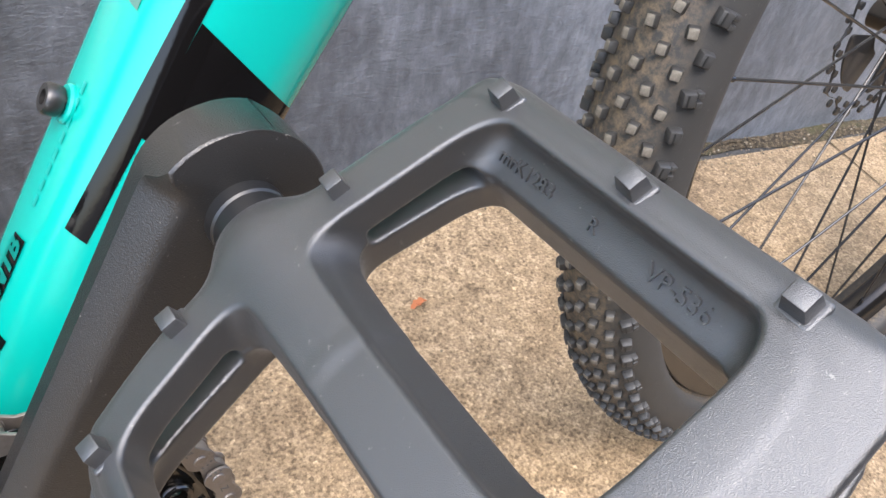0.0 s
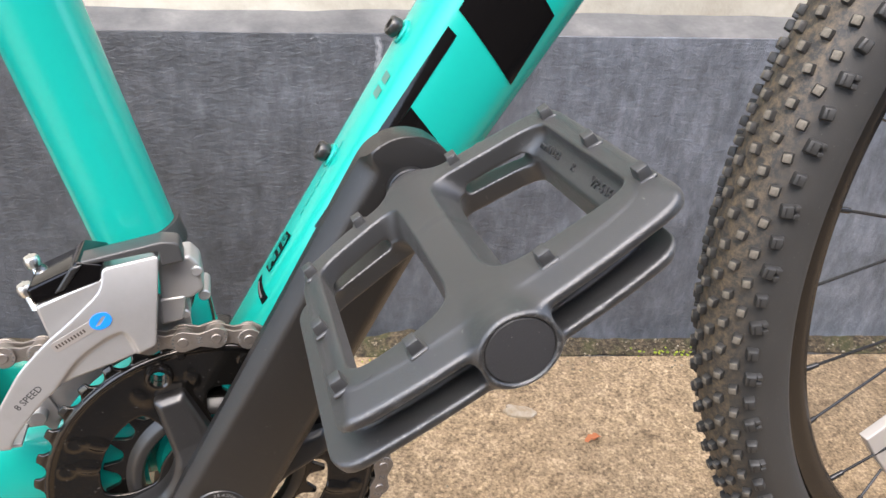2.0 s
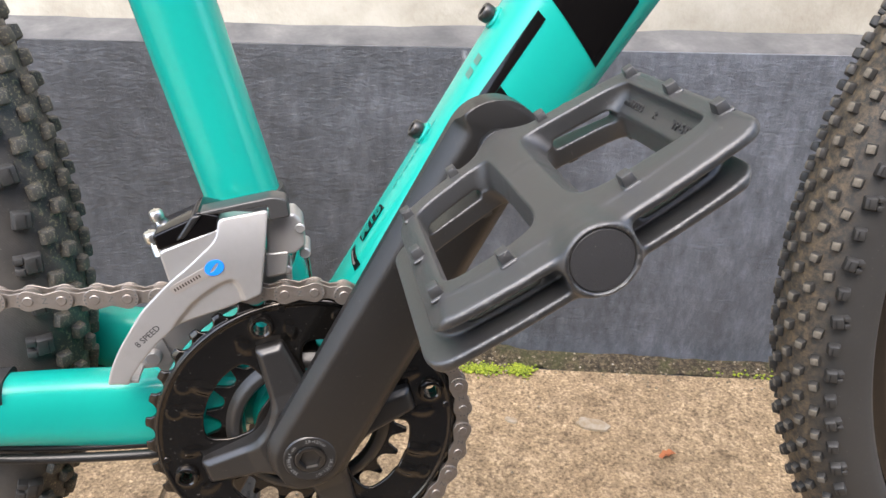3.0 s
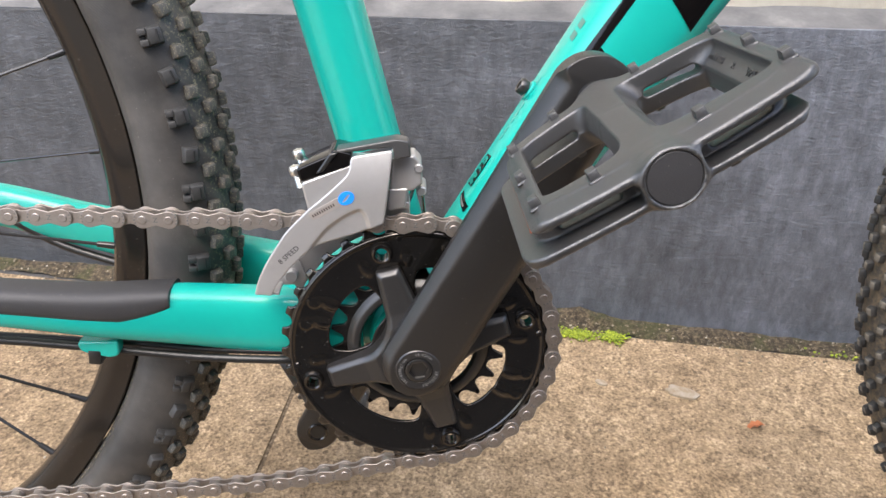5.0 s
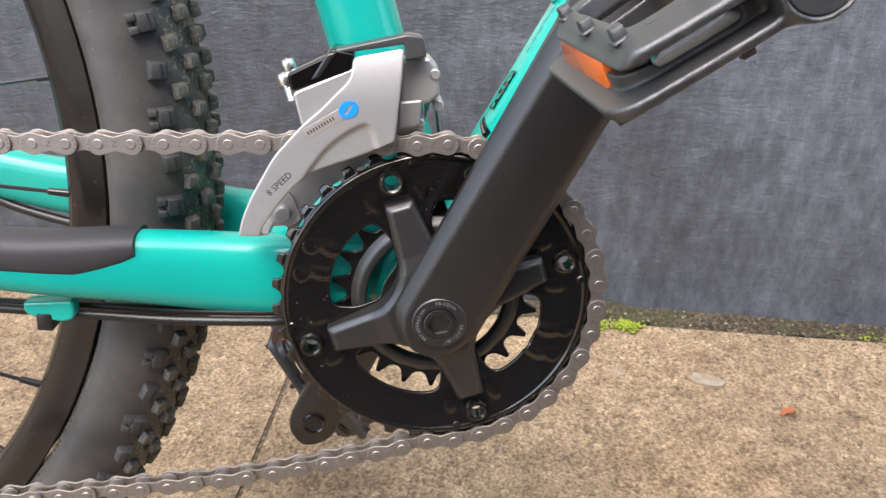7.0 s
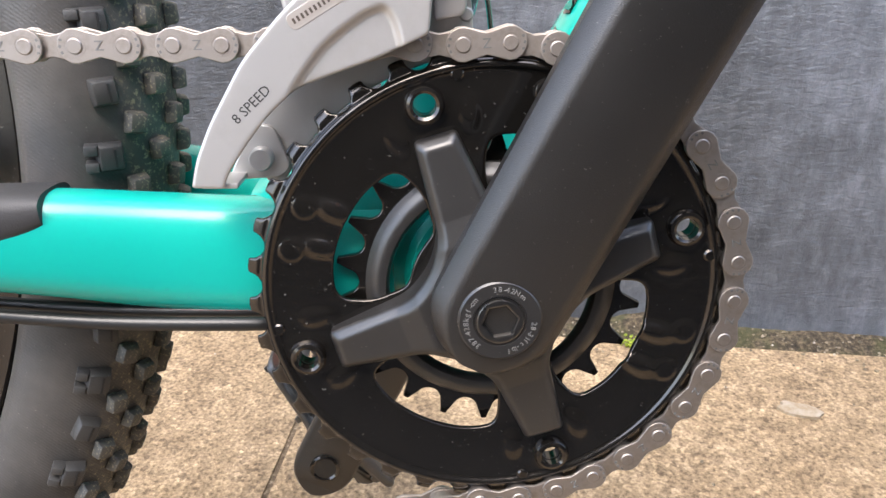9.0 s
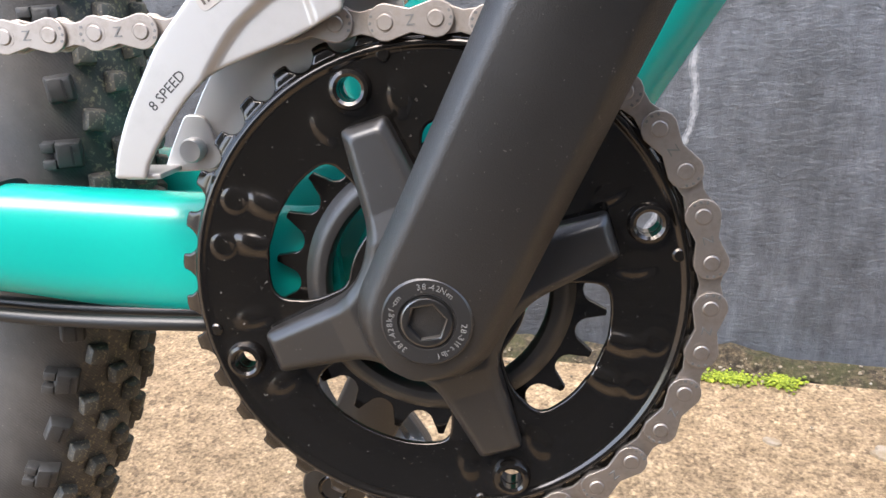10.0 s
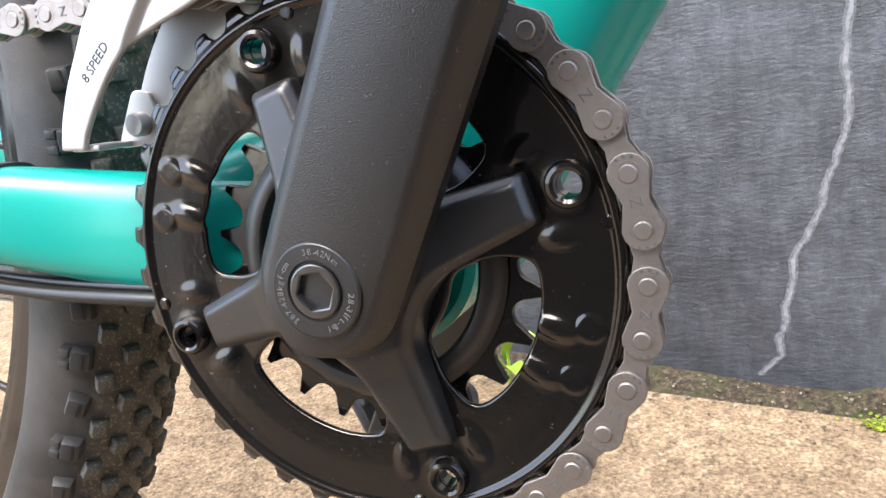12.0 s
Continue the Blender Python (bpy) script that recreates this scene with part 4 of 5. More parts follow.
# pressed relief of the ring's face: (radius, degrees, height, radial size, sideways size)
PRESSED = []
for base in (106.9, 196.9, 286.9, 16.9):
    PRESSED += [(59.6, base, 0.55, 6.6, 6.6), (54.0, base - 11.5, 0.55, 5.0, 3.0), (54.0, base + 11.5, 0.55, 5.0, 3.0)]
    if base != 196.9:
        PRESSED += [(52.5, base + 41.5, 1.25, 6.2, 3.1), (52.5, base + 54.5, 1.25, 6.2, 3.1)]
BUTTONS = [(61.0, base + d) for base in (106.9, 286.9, 16.9) for d in (44.0, 57.0)]


def ring_field(x, y, z):
    """The outer chainring: x and y in its plane, z outwards, in millimetres."""
    x2, y2 = x[:, :, 0], y[:, :, 0]
    r = np.hypot(x2, y2)
    turn = np.arctan2(y2, x2)
    face = np.interp(r, (20, 46, 50, 56, 62, 65.6, 66.6, 67.4, 68.2, 69.0, 80), (48.9, 49.0, 49.3, 49.8, 50.2, 50.5, 51.3, 51.6, 51.1, 50.2, 50.1)).astype(np.float32)
    for pr, deg, h, sr, st in PRESSED:
        a = radians(deg)
        d = (turn - a + math.pi) % (2 * math.pi) - math.pi
        face += h * np.exp(-(((r - pr) / sr) ** 2 + (d * pr / st) ** 2) ** 2 * 1.4)
    for pr, deg in BUTTONS:
        a = radians(deg)
        face += 0.45 / (1 + np.exp(np.minimum((np.hypot(x2 - pr * math.cos(a), y2 - pr * math.sin(a)) - 3.5) * 5, 40)))
    scaled = lambda pts: [(p[0] * 1000, p[1] * 1000) for p in pts]
    plan = sd_polygon(x2, y2, scaled(cog_outline(36, 0.0041, 0.0733, radians(24.9), 0.32)))
    for mid in range(4):
        plan = smax(plan, -sd_polygon(x2, y2, scaled(window(106.9 + 45 + 90 * mid))), 0.5)
    for a in BOLTS:
        plan = np.maximum(plan, 3.1 - np.hypot(x2 - 1000 * RB * math.cos(a), y2 - 1000 * RB * math.sin(a)))
    face, plan, r = face[:, :, None], plan[:, :, None], r[:, :, None]
    slab = smax(z - face, np.where(r > 68.5, 48.2, face - 1.9) - z, 0.3)
    tips = (z - 50.2 + 0.45 * (r - 70.5)) * 0.9   # teeth are ground thinner towards their tips
    return smax(smax(plan, slab, 0.7), tips, 0.4)


chainring = part("chainring", net_mesh(ring_field, (-76, -76, 46), (76, 76, 53.2), 0.4, FACE, 70), RING, bicycle, "glossy black stamped outer chainring with short teeth")
for a in BOLTS:
    m = Matrix.Translation((RB * math.cos(a), 0, RB * math.sin(a))) @ FACE
    b = bmesh.new()
    lathe(b, [(0.0031, 0.0455), (0.0046, 0.0457), (0.0054, 0.0502), (0.0057, 0.0510), (0.0056, 0.0521), (0.0050, 0.0531), (0.0041, 0.0534), (0.0033, 0.0529)], m, 28, True)
    part("chainring_bolt", b, RING, chainring, "hollow black chainring rivet")
for deg in (187, 97, 7, 277):
    b = bmesh.new()
    lathe(b, [(0.0019, 0.0490), (0.0019, 0.0508), (0.0014, 0.0512), (0.0, 0.0512)], Matrix.Translation((*polar(0.0655, deg)[:1], 0, polar(0.0655, deg)[1])) @ FACE, 14)
    part("shift_pin", b, RING, chainring)

b = bmesh.new()
add(b, plate(cog_outline(22, 0.0041, 0.0478, radians(12.0), 0.14), [ring_points(0, 0, 0.0368, 64)], 0.0026, 0.0003, at_y(-0.0418)))
small_ring = part("inner_chainring", finish(b, 30), RING, bicycle, "small black inner chainring with pointed teeth")
b = bmesh.new()
lathe(b, [(0.0312, 0.0425), (0.0312, 0.0455), (0.0322, 0.0468), (0.0340, 0.0472), (0.0358, 0.0466), (0.0375, 0.0448), (0.0385, 0.0440), (0.0380, 0.0425)], FACE, 72, True)
part("collar", b, SPIDER, small_ring, "rolled dark grey collar of the inner ring")
for k in range(4):
    a = 106.9 + 90 * k
    b = bmesh.new()
    block(b, (0.020, 0.008, 0.004), Matrix.Rotation(-radians(a), 4, "Y") @ Matrix.Translation((0.036, -0.0445, 0)) @ FACE, 0.0008)
    part("carrier", b, RING, small_ring)


def spider_field(x, y, z):
    """Hub and four arms with chamfered backs, cast in one piece."""
    x2, y2 = x[:, :, 0], y[:, :, 0]
    plan, top = np.hypot(x2, y2) - 21.0, np.full(x2.shape, 0.0, np.float32)
    for k in range(4):
        a = radians(17.3 + 90 * k)
        s, c = x2 * math.cos(a) + y2 * math.sin(a), -x2 * math.sin(a) + y2 * math.cos(a)
        arm = smax(np.abs(c) - np.interp(s, (20, 30, 50), (9.4, 8.3, 6.3)).astype(np.float32), s - 50.6 - 0.06 * c, 1.6)
        plan = smin(plan, np.maximum(arm, 10 - s), 8.0)
        top = np.maximum(top, np.where(np.abs(c) < 16, s, 0))
    wtop = np.interp(top, (0, 21, 28, 49, 52), (61.2, 60.6, 58.6, 55.6, 55.0)).astype(np.float32)[:, :, None]
    plan = plan[:, :, None]
    chamfer = (plan * 1.0 + (z - wtop) + 2.3) * 0.72
    return smax(smax(smax(plan, z - wtop, 0.6), chamfer, 0.7), 47.5 - z, 0.5)


spider = part("spider", net_mesh(spider_field, (-54, -54, 46), (54, 54, 63), 0.45, FACE, 60), SPIDER, bicycle, "satin black four-arm chainring spider")

# crank arm: towards the pedal axle, rising outwards
CA = math.atan2(0.1414, 0.0776)
CL = 0.1613


def crank_arm_mesh(slim=1.0):
    bm = bmesh.new()
    rows = []
    # (distance, half width, inner face, outer face); both ends round
    stations = []
    for i in range(81):
        s = -0.01895 + (CL + 0.01825 + 0.01895) * (0.5 - 0.5 * math.cos(math.pi * i / 80))
        stations.append(s)
    for s in stations:
        t = min(max(s / CL, 0.0), 1.0)
        half = 0.0190 - 0.0007 * t
        if s < 0:
            half = math.sqrt(max(0.0190 ** 2 - (s * 1.02) ** 2, 1e-7))
        if s > CL:
            half = math.sqrt(max(0.0183 ** 2 - (s - CL) ** 2, 1e-7))
        half *= slim
        outer = 0.0700 + 0.0150 * t
        inner = 0.0575 + 0.0125 * t ** 0.8
        near = min(1.0, max(0.0, (s - CL - 0.001) / 0.0035))   # the pedal end is turned square, without the long bevels
        bev_w, bev_h = (0.0046 + 0.0018 * t) * (1 - near) + 0.0006 * near, (0.0048 + 0.0030 * t) * (1 - near) + 0.0006 * near
        soft = min(1.0, half / 0.012)
        prof = []
        for w, y in ((-half, inner + 0.002), (-half, outer - bev_h), (-half + bev_w * 0.10, outer - bev_h * 0.86), (-half + bev_w * 0.66, outer - bev_h * 0.24), (-half + bev_w * 0.94, outer - bev_h * 0.06), (-half + bev_w * 1.25, outer), (half - bev_w * 1.25, outer), (half - bev_w * 0.94, outer - bev_h * 0.06), (half - bev_w * 0.66, outer - bev_h * 0.24), (half - bev_w * 0.10, outer - bev_h * 0.86), (half, outer - bev_h), (half, inner + 0.002), (half - 0.002, inner), (-half + 0.002, inner)):
            if half < 0.007:
                w = math.copysign(min(abs(w), half), w)
                y = min(y, outer - bev_h * (1 - soft) * 0.9)
            prof.append(bm.verts.new((s, -y, w)))
        rows.append(prof)
    for p, q in zip(rows, rows[1:]):
        for i in range(len(p)):
            bm.faces.new((p[i], p[(i + 1) % len(p)], q[(i + 1) % len(p)], q[i]))
    bm.faces.new(rows[0][::-1])
    bm.faces.new(rows[-1])
    bmesh.ops.transform(bm, matrix=Matrix.Rotation(-CA, 4, "Y"), verts=bm.verts[:])
    return bm


crank_arm = part("crank_arm", finish(crank_arm_mesh(), 30), CRANK, bicycle, "satin black crank arm with bevelled edges")
# axle bolt with its engraved ring
b = bmesh.new()
lathe(b, [(0.0117, 0.0690), (0.0117, 0.0708), (0.0112, 0.0713), (0.0075, 0.0713), (0.0072, 0.0707), (0.0066, 0.0707), (0.0066, 0.0690)], FACE, 48, True)
cover = part("bolt_cover", b, SPIDER, crank_arm, "dark engraved torque ring")
b = bmesh.new()
hexa = [(0.0049 * math.cos(radians(60 * k + 8)), 0.0049 * math.sin(radians(60 * k + 8))) for k in range(6)]
add(b, plate(ring_points(0, 0, 0.0067, 40), [hexa], 0.0080, 0.0005, at_y(-0.0676)))
part("crank_bolt", finish(b, 30), DARK_STEEL, crank_arm, "dark hexagon-socket crank bolt")
# floor coloured near-black, the socket's shade painted in
b = bmesh.new()
lathe(b, [(0.0060, 0.052), (0.0060, 0.0610)], FACE, 24)
part("socket_floor", b, RECESS_SHADE, crank_arm)


def ring_letters(text, radius, start, size, mat, parent, name="engraving", y=-0.0714, step=None):
    bm = bmesh.new()
    step = step or size * 0.62 / radius
    a = start
    for ch in text:
        if ch != " ":
            me = lettering(ch, size, 0.0002)
            add(bm, me, Matrix.Translation((radius * math.cos(a), y, radius * math.sin(a))) @ Matrix.Rotation(-(a - math.pi / 2), 4, "Y") @ FACE)
        a -= step * (0.55 if ch in "-.l1 " else 1.0)
    part(name, finish(bm), mat, parent, "engraved torque figures")


ENGRAVE = material("engraved_edge", (0.13, 0.127, 0.122), 0.5)
ring_letters("38-42N-m", 0.0094, radians(97), 0.0022, ENGRAVE, cover)
ring_letters("28-31ft-lbf", 0.0094, radians(-8), 0.0022, ENGRAVE, cover)
ring_letters("387-428kgf-cm", 0.0094, radians(228), 0.0022, ENGRAVE, cover)

# ---- chain ----
PITCH = 0.0127


def link_outline(r, waist):
    pts = []
    for side in (1, -1):
        for k in range(11):
            a = radians(-118 + 236 * k / 10) + (0 if side > 0 else math.pi)
            pts.append((side * PITCH / 2 + r * math.cos(a), r * math.sin(a)))
        pts.append((0, side * waist))
    return pts


def outer_link():
    bm = bmesh.new()
    for y in (0.0031, -0.0031):
        add(bm, plate(link_outline(0.0046, 0.0029), (), 0.0011, 0.00025, at_y(y), 2))
    for x in (-PITCH / 2, PITCH / 2):
        rod(bm, (x, -0.0041, 0), (x, 0.0041, 0), 0.0021, None, 18, 0.0003)
        lathe(bm, [(0.0025, 0.0034), (0.0026, 0.0037), (0.0029, 0.0037), (0.0030, 0.0034)], Matrix.Translation((x, 0, 0)) @ FACE, 18, True)
    return finish(bm, 40)


def inner_link():
    bm = bmesh.new()
    for y in (0.0020, -0.0020):
        add(bm, plate(link_outline(0.0042, 0.0027), (), 0.0010, 0.0002, at_y(y)))
    for x in (-PITCH / 2, PITCH / 2):
        rod(bm, (x, -0.0019, 0), (x, 0.0019, 0), 0.0038, None, 16)
    return finish(bm, 40)


LINKS = (outer_link(), inner_link())
for me in LINKS:
    me.materials.append(CHAIN)
stamp_bm = add(bmesh.new(), lettering("Z", 0.0037, 0.0001), Matrix.Translation((0, -0.00375, 0)) @ FACE)
for side in (-1, 1):   # rows of small stamped marks beside the pins
    for k in range(3):
        turn = Matrix.Rotation(radians(90 * side + 26 * (k - 1)), 4, "Y")
        block(stamp_bm, (0.00075, 0.0001, 0.00060), Matrix.Translation((side * PITCH / 2, -0.00372, 0)) @ turn @ Matrix.Translation((0, 0, 0.00375)) @ Matrix.Rotation(0.5 * k, 4, "Y"))
z_letter = finish(stamp_bm)
z_letter.materials.append(ENGRAVE)
RP = PITCH / (2 * math.sin(math.pi / 36))
pins = []
a0 = 94.9
top = polar(RP, a0)
for k in range(24, 0, -1):
    x = top[0] - 0.01268 * k
    pins.append((x, top[1] + 0.00072 * k - 0.0000018 * k * k * (24 - k) * 0.5))
for k in range(20):
    pins.append(polar(RP, a0 - 10 * k))
px, pz = pins[-1]
slopes = (0.20, 0.21, 0.195, 0.175, 0.15, 0.125, 0.10, 0.08, 0.065, 0.055, 0.045, 0.04, 0.035, 0.03, 0.025, 0.02, 0.02, 0.02, 0.02, 0.02, 0.02, 0.02)
for sl in slopes:
    px, pz = px - PITCH * math.cos(sl), pz - PITCH * math.sin(sl)
    pins.append((px, pz))
chain = tagged(new("chain"), "nickel-coloured bicycle chain with riveted links")
chain.parent = bicycle
for i in range(len(pins) - 1):
    (x0, z0), (x1, z1) = pins[i], pins[i + 1]
    y = -0.0495 + (0.0 if i > 24 else -0.0006 * (24 - i) / 24) + 0.0002 * math.sin(i * 2.1)
    m = Matrix.Translation(((x0 + x1) / 2, y, (z0 + z1) / 2)) @ Matrix.Rotation(-math.atan2(z1 - z0, x1 - x0), 4, "Y")
    part("link", LINKS[i % 2], None, chain, "", m)
    if i % 2 == 0:
        z_ob = new("stamp", z_letter)
        z_ob.parent = chain
        z_ob.matrix_basis = m

# ---- pedals ----
PT = radians(31.2)
PEDAL_M = Matrix.Translation((0.0755, -0.147, 0.1527)) @ Matrix.Rotation(-PT, 4, "Y") @ Matrix(((1, 0, 0, 0), (0, -1, 0, 0), (0, 0, 1, 0), (0, 0, 0, 1)))
# pedal drawing: p forward, q outward, h up (mirrored in y by the matrix above)
AX, AH, TOP = -0.0040, -0.0113, -0.0030
HT = (TOP - AH) * 1000
FLIP = Matrix.Translation((AX, 0, AH)) @ Matrix.Rotation(math.pi, 4, "Y") @ Matrix.Translation((-AX, 0, -AH))


def flat(h):
    return Matrix.Translation((0, 0, h))


def platform(x, y, z):
    """One face of the pedal, from the axle's height up: x along it from the axle, y outwards, z up."""
    plan = lambda e0, e1, i, o: rounded([(e0, -35 + i, 7), (-25.0, -43.7 + i, 8), (-13.5, -47.8 + i, 4), (12.5, -48.8 + i, 4), (33.0, -44.8 + i, 8), (e1, -39.6 + i, 8), (e1, 41.0 - o, 9.5), (22.0, 43.8 - o, 14), (-22.0, 43.8 - o, 14), (e0, 41.0 - o, 9.5)], 4, 6)
    x2, y2 = x[:, :, 0], y[:, :, 0]
    edge = sd_polygon(x2, y2, plan(-46.8, 52.4, 0, 0))[:, :, None]
    core = sd_polygon(x2, y2, plan(-42.6, 45.6, 0.8, 8.4))[:, :, None]
    # top plane, broad bevel along the outer side, narrower ones at both ends
    bevel = (z - (HT - (y - 32.6) * 0.17)) * 0.98
    back = (z - HT + 0.75 * (-39.8 - x)) * 0.8
    fore = (z - HT + 0.70 * (x - 48.8)) * 0.82
    crank = (z - HT + 0.8 * (-47.4 + np.abs(x - 2) * 0.18 - y)) * 0.78
    top = smax(smax(z - HT, bevel, 0.7), smax(smax(back, fore, 0.8), crank, 0.8), 0.9)
    lip = smax(smax(edge, top, 1.3), (3.4 + 0.06 * np.maximum(y - 37, 0)) - z, 1.0)
    body = np.maximum(smax(core, top, 1.0), -z - 0.3)
    return smin(lip, body, 0.9)


def opening(x, y, z, front):
    """The hole before or behind the axle, negative inside."""
    if front:
        side = np.interp(z, (-HT, 0, 6.4, HT), (6.6, 9.0, 4.9, 4.3)).astype(np.float32) - x
        far = (x - np.interp(z, (-HT, -3.5, -2.6, -2.1, -1.6, -0.9, -0.3, 0.4, 1.0, 1.7, 2.7, 3.8, 4.9, 6.2, HT), (34.4, 34.4, 34.8, 36.0, 37.6, 37.9, 37.6, 37.7, 38.2, 39.4, 41.2, 42.6, 43.7, 44.3, 44.4)).astype(np.float32)) * 0.8
        wall = (-39.2 + 0.165 * (x - 7) + 0.07 * (HT - z)) - y
        out = y - 28.3
    else:
        side = x - np.interp(z, (-HT, 0, HT), (-4.3, -9.0, -6.6)).astype(np.float32)
        far = np.interp(z, (-HT, 0, HT), (-44.4, -37.5, -36.9)).astype(np.float32) - x
        wall = (-39.5 - 0.25 * (x + 10) + 0.07 * (HT - z)) - y
        out = y - 29.0
    inner = smax(side, out, 15.0)
    return smax(smax(inner, wall, 9.0), smax(far, np.maximum(wall, out), 7.0), 7.0)


def pedal_field(x, y, z):
    up = platform(x, y, z)
    down = platform(-x[::-1], y, -z[:, :, ::-1])[::-1, :, ::-1]
    f = smin(up, down, 0.8)
    hole_a = np.where(z >= 0, opening(x, y, z, True), opening(-x, y, -z, False))
    hole_b = np.where(z >= 0, opening(x, y, z, False), opening(-x, y, -z, True))
    f = smax(f, -np.minimum(hole_a, hole_b), 0.75)
    # axle barrel, swelling at the crank and round the dust cap
    r = np.hypot(x, z)
    swell_in = np.interp(y, (-54, -50, -44, -36, -27, -18), (9.6, 10.4, 10.2, 8.9, 7.2, 5.5)).astype(np.float32)
    barrel = smax(r - swell_in, np.maximum(-52.6 - y, y + 18), 1.5)
    f = smin(f, barrel, 6.0)
    swell_out = np.interp(y, (22, 30, 37, 42, 46), (5.0, 7.8, 9.2, 10.0, 10.1)).astype(np.float32)
    cup = smax(r - swell_out, np.maximum(y - 45.6, 24 - y), 1.2)
    f = smin(f, cup, 3.2)
    f = smax(f, -np.maximum(r - 8.75, 44.6 - y), 0.6)
    # long slots through both walls at the axle's height
    ax = np.abs(x)
    slot = np.hypot(ax - np.clip(ax, 16.6, 35.0), z) - 1.85
    return smax(f, -slot, 0.7)


def pin_mesh():
    """A stubby block with steep sides, a slightly sloping top and a broad soft foot."""
    bm = bmesh.new()
    block(bm, (0.0040, 0.0042, 0.0046), flat(0.0002), 0.00025, 0.80)
    for v in bm.verts:
        if v.co.z > 0:
            v.co.z -= 0.12 * (v.co.y + 0.002)
    add(bm, plate(rounded([(-0.0027, -0.0029), (0.0027, -0.0029), (0.0027, 0.0029), (-0.0027, 0.0029)], 0.001, 3), (), 0.0012, 0.0006, flat(-0.0013), 3))
    return finish(bm, 30)


PIN = pin_mesh()
PINS = [(0.0433, -0.0318), (0.0438, -0.0020), (0.0440, 0.0262), (0.0128, 0.0328), (-0.0238, 0.0332), (-0.0440, 0.0286), (-0.0450, 0.0010), (-0.0434, -0.0316), (0.0126, -0.0418), (-0.0232, -0.0424)]
RINGMARK = [(0.0305, -0.0385, 0.0019), (0.0357, 0.0292, 0.0026), (-0.0370, 0.0305, 0.0024), (-0.0372, -0.0365, 0.0019)]
PEDAL_BODY = net_mesh(pedal_field, (-57, -57.5, -12.5), (57, 48.5, 12.5), 0.5, Matrix.Translation((AX, 0, AH)))


def make_pedal(m, label, reflectors=()):
    pedal = part("pedal", PEDAL_BODY, PEDAL, bicycle, label, m)
    for p, q in PINS:
        on = Matrix.Translation((p, q, TOP + 0.0008)) @ Matrix.Rotation(radians(6 * math.sin(p * 900 + q * 400)), 4, "Z")
        part("grip_pin", PIN, PEDAL_PIN, pedal, "", on)
        part("grip_pin", PIN, PEDAL_PIN, pedal, "", FLIP @ on)
    b = bmesh.new()
    lathe(b, [(0.0086, 0.0438), (0.0086, 0.0449), (0.0082, 0.0453), (0.0, 0.0456)], Matrix.Translation((AX, 0, AH)) @ Matrix.Rotation(radians(-90), 4, "X"), 48)
    part("dust_cap", b, GUARD, pedal, "round black dust cap")
    b = bmesh.new()
    lathe(b, [(0.0078, -0.0760), (0.0078, -0.0640), (0.0082, -0.0636), (0.0082, -0.0590), (0.0078, -0.0585), (0.0078, -0.0515), (0.0070, -0.0505)], Matrix.Translation((AX, 0, AH)) @ Matrix.Rotation(radians(-90), 4, "X"), 32)
    part("pedal_axle", b, CABLE, pedal, "black pedal axle")
    for p, h, lean in reflectors:
        b = bmesh.new()
        block(b, (0.0030, 0.0500, 0.0086), Matrix.Translation((p, -0.005, h)) @ Matrix.Rotation(radians(lean), 4, "Y"), 0.0008)
        part("reflector", b, AMBER, pedal, "amber pedal reflector")
    for p, q, r in RINGMARK:
        b = bmesh.new()
        lathe(b, [(r, TOP - 0.0002), (r, TOP + 0.00012), (r - 0.0003, TOP + 0.00012), (r - 0.0003, TOP - 0.0002)], Matrix.Translation((p, q, 0)), 28, True)
        part("mould_mark", b, PEDAL, pedal)
    for p, q in ((0.0215, -0.0412), (-0.0300, -0.0394)):
        b = bmesh.new()
        lathe(b, [(0.0022, TOP - 0.0003), (0.0022, TOP + 0.00016), (0.0013, TOP + 0.00016), (0.0013, TOP - 0.0003)], Matrix.Translation((p, q, 0)), 14, True)
        part("date_mark", b, PEDAL, pedal)
        b = bmesh.new()
        block(b, (0.0005, 0.0014, 0.0004), Matrix.Translation((p, q, TOP)))
        part("date_arrow", b, PEDAL, pedal)
    for word, q, size in (("mrK1283", -0.0212, 0.0036), ("R", -0.0052, 0.0034), ("VP-536", 0.0120, 0.0040)):
        me = lettering(word, size, 0.0009)
        me.transform(Matrix.Translation((0.0372, q, -0.0084)) @ Matrix.Rotation(radians(-38), 4, "Y") @ Matrix.Rotation(radians(90), 4, "Z") @ Matrix.Diagonal((1, -1, 1, 1)))
        part("raised_letters", me, PEDAL, pedal, "raised moulded lettering")
    return pedal


make_pedal(PEDAL_M, "black moulded plastic platform pedal with grip pins", ((-0.0486, AH - 0.0006, 14),))

# far side: crank arm and pedal point the opposite way
far = Matrix.Rotation(math.pi, 4, "Y") @ Matrix.Diagonal((1, -1, 1, 1))
b = crank_arm_mesh(0.86)
bmesh.ops.transform(b, matrix=far, verts=b.verts[:])
part("crank_arm", finish(b, 50), CRANK, bicycle, "far satin black crank arm")
b = bmesh.new()
lathe(b, [(0.0052, 0.0730), (0.0078, 0.0730), (0.0076, 0.0750), (0.0066, 0.0756), (0.0056, 0.0750)], Matrix.Translation((-CL * math.cos(CA), 0, -CL * math.sin(CA))) @ Matrix.Rotation(radians(90), 4, "X") @ Matrix.Translation((0, 0, -0.1440)), 24, True)
part("axle_end", b, RING, bicycle)
far_pedal = Matrix.Translation((-0.0776, 0.145, -0.1414)) @ Matrix.Rotation(radians(60), 4, "Y") @ Matrix.Translation((-AX, 0, -AH))
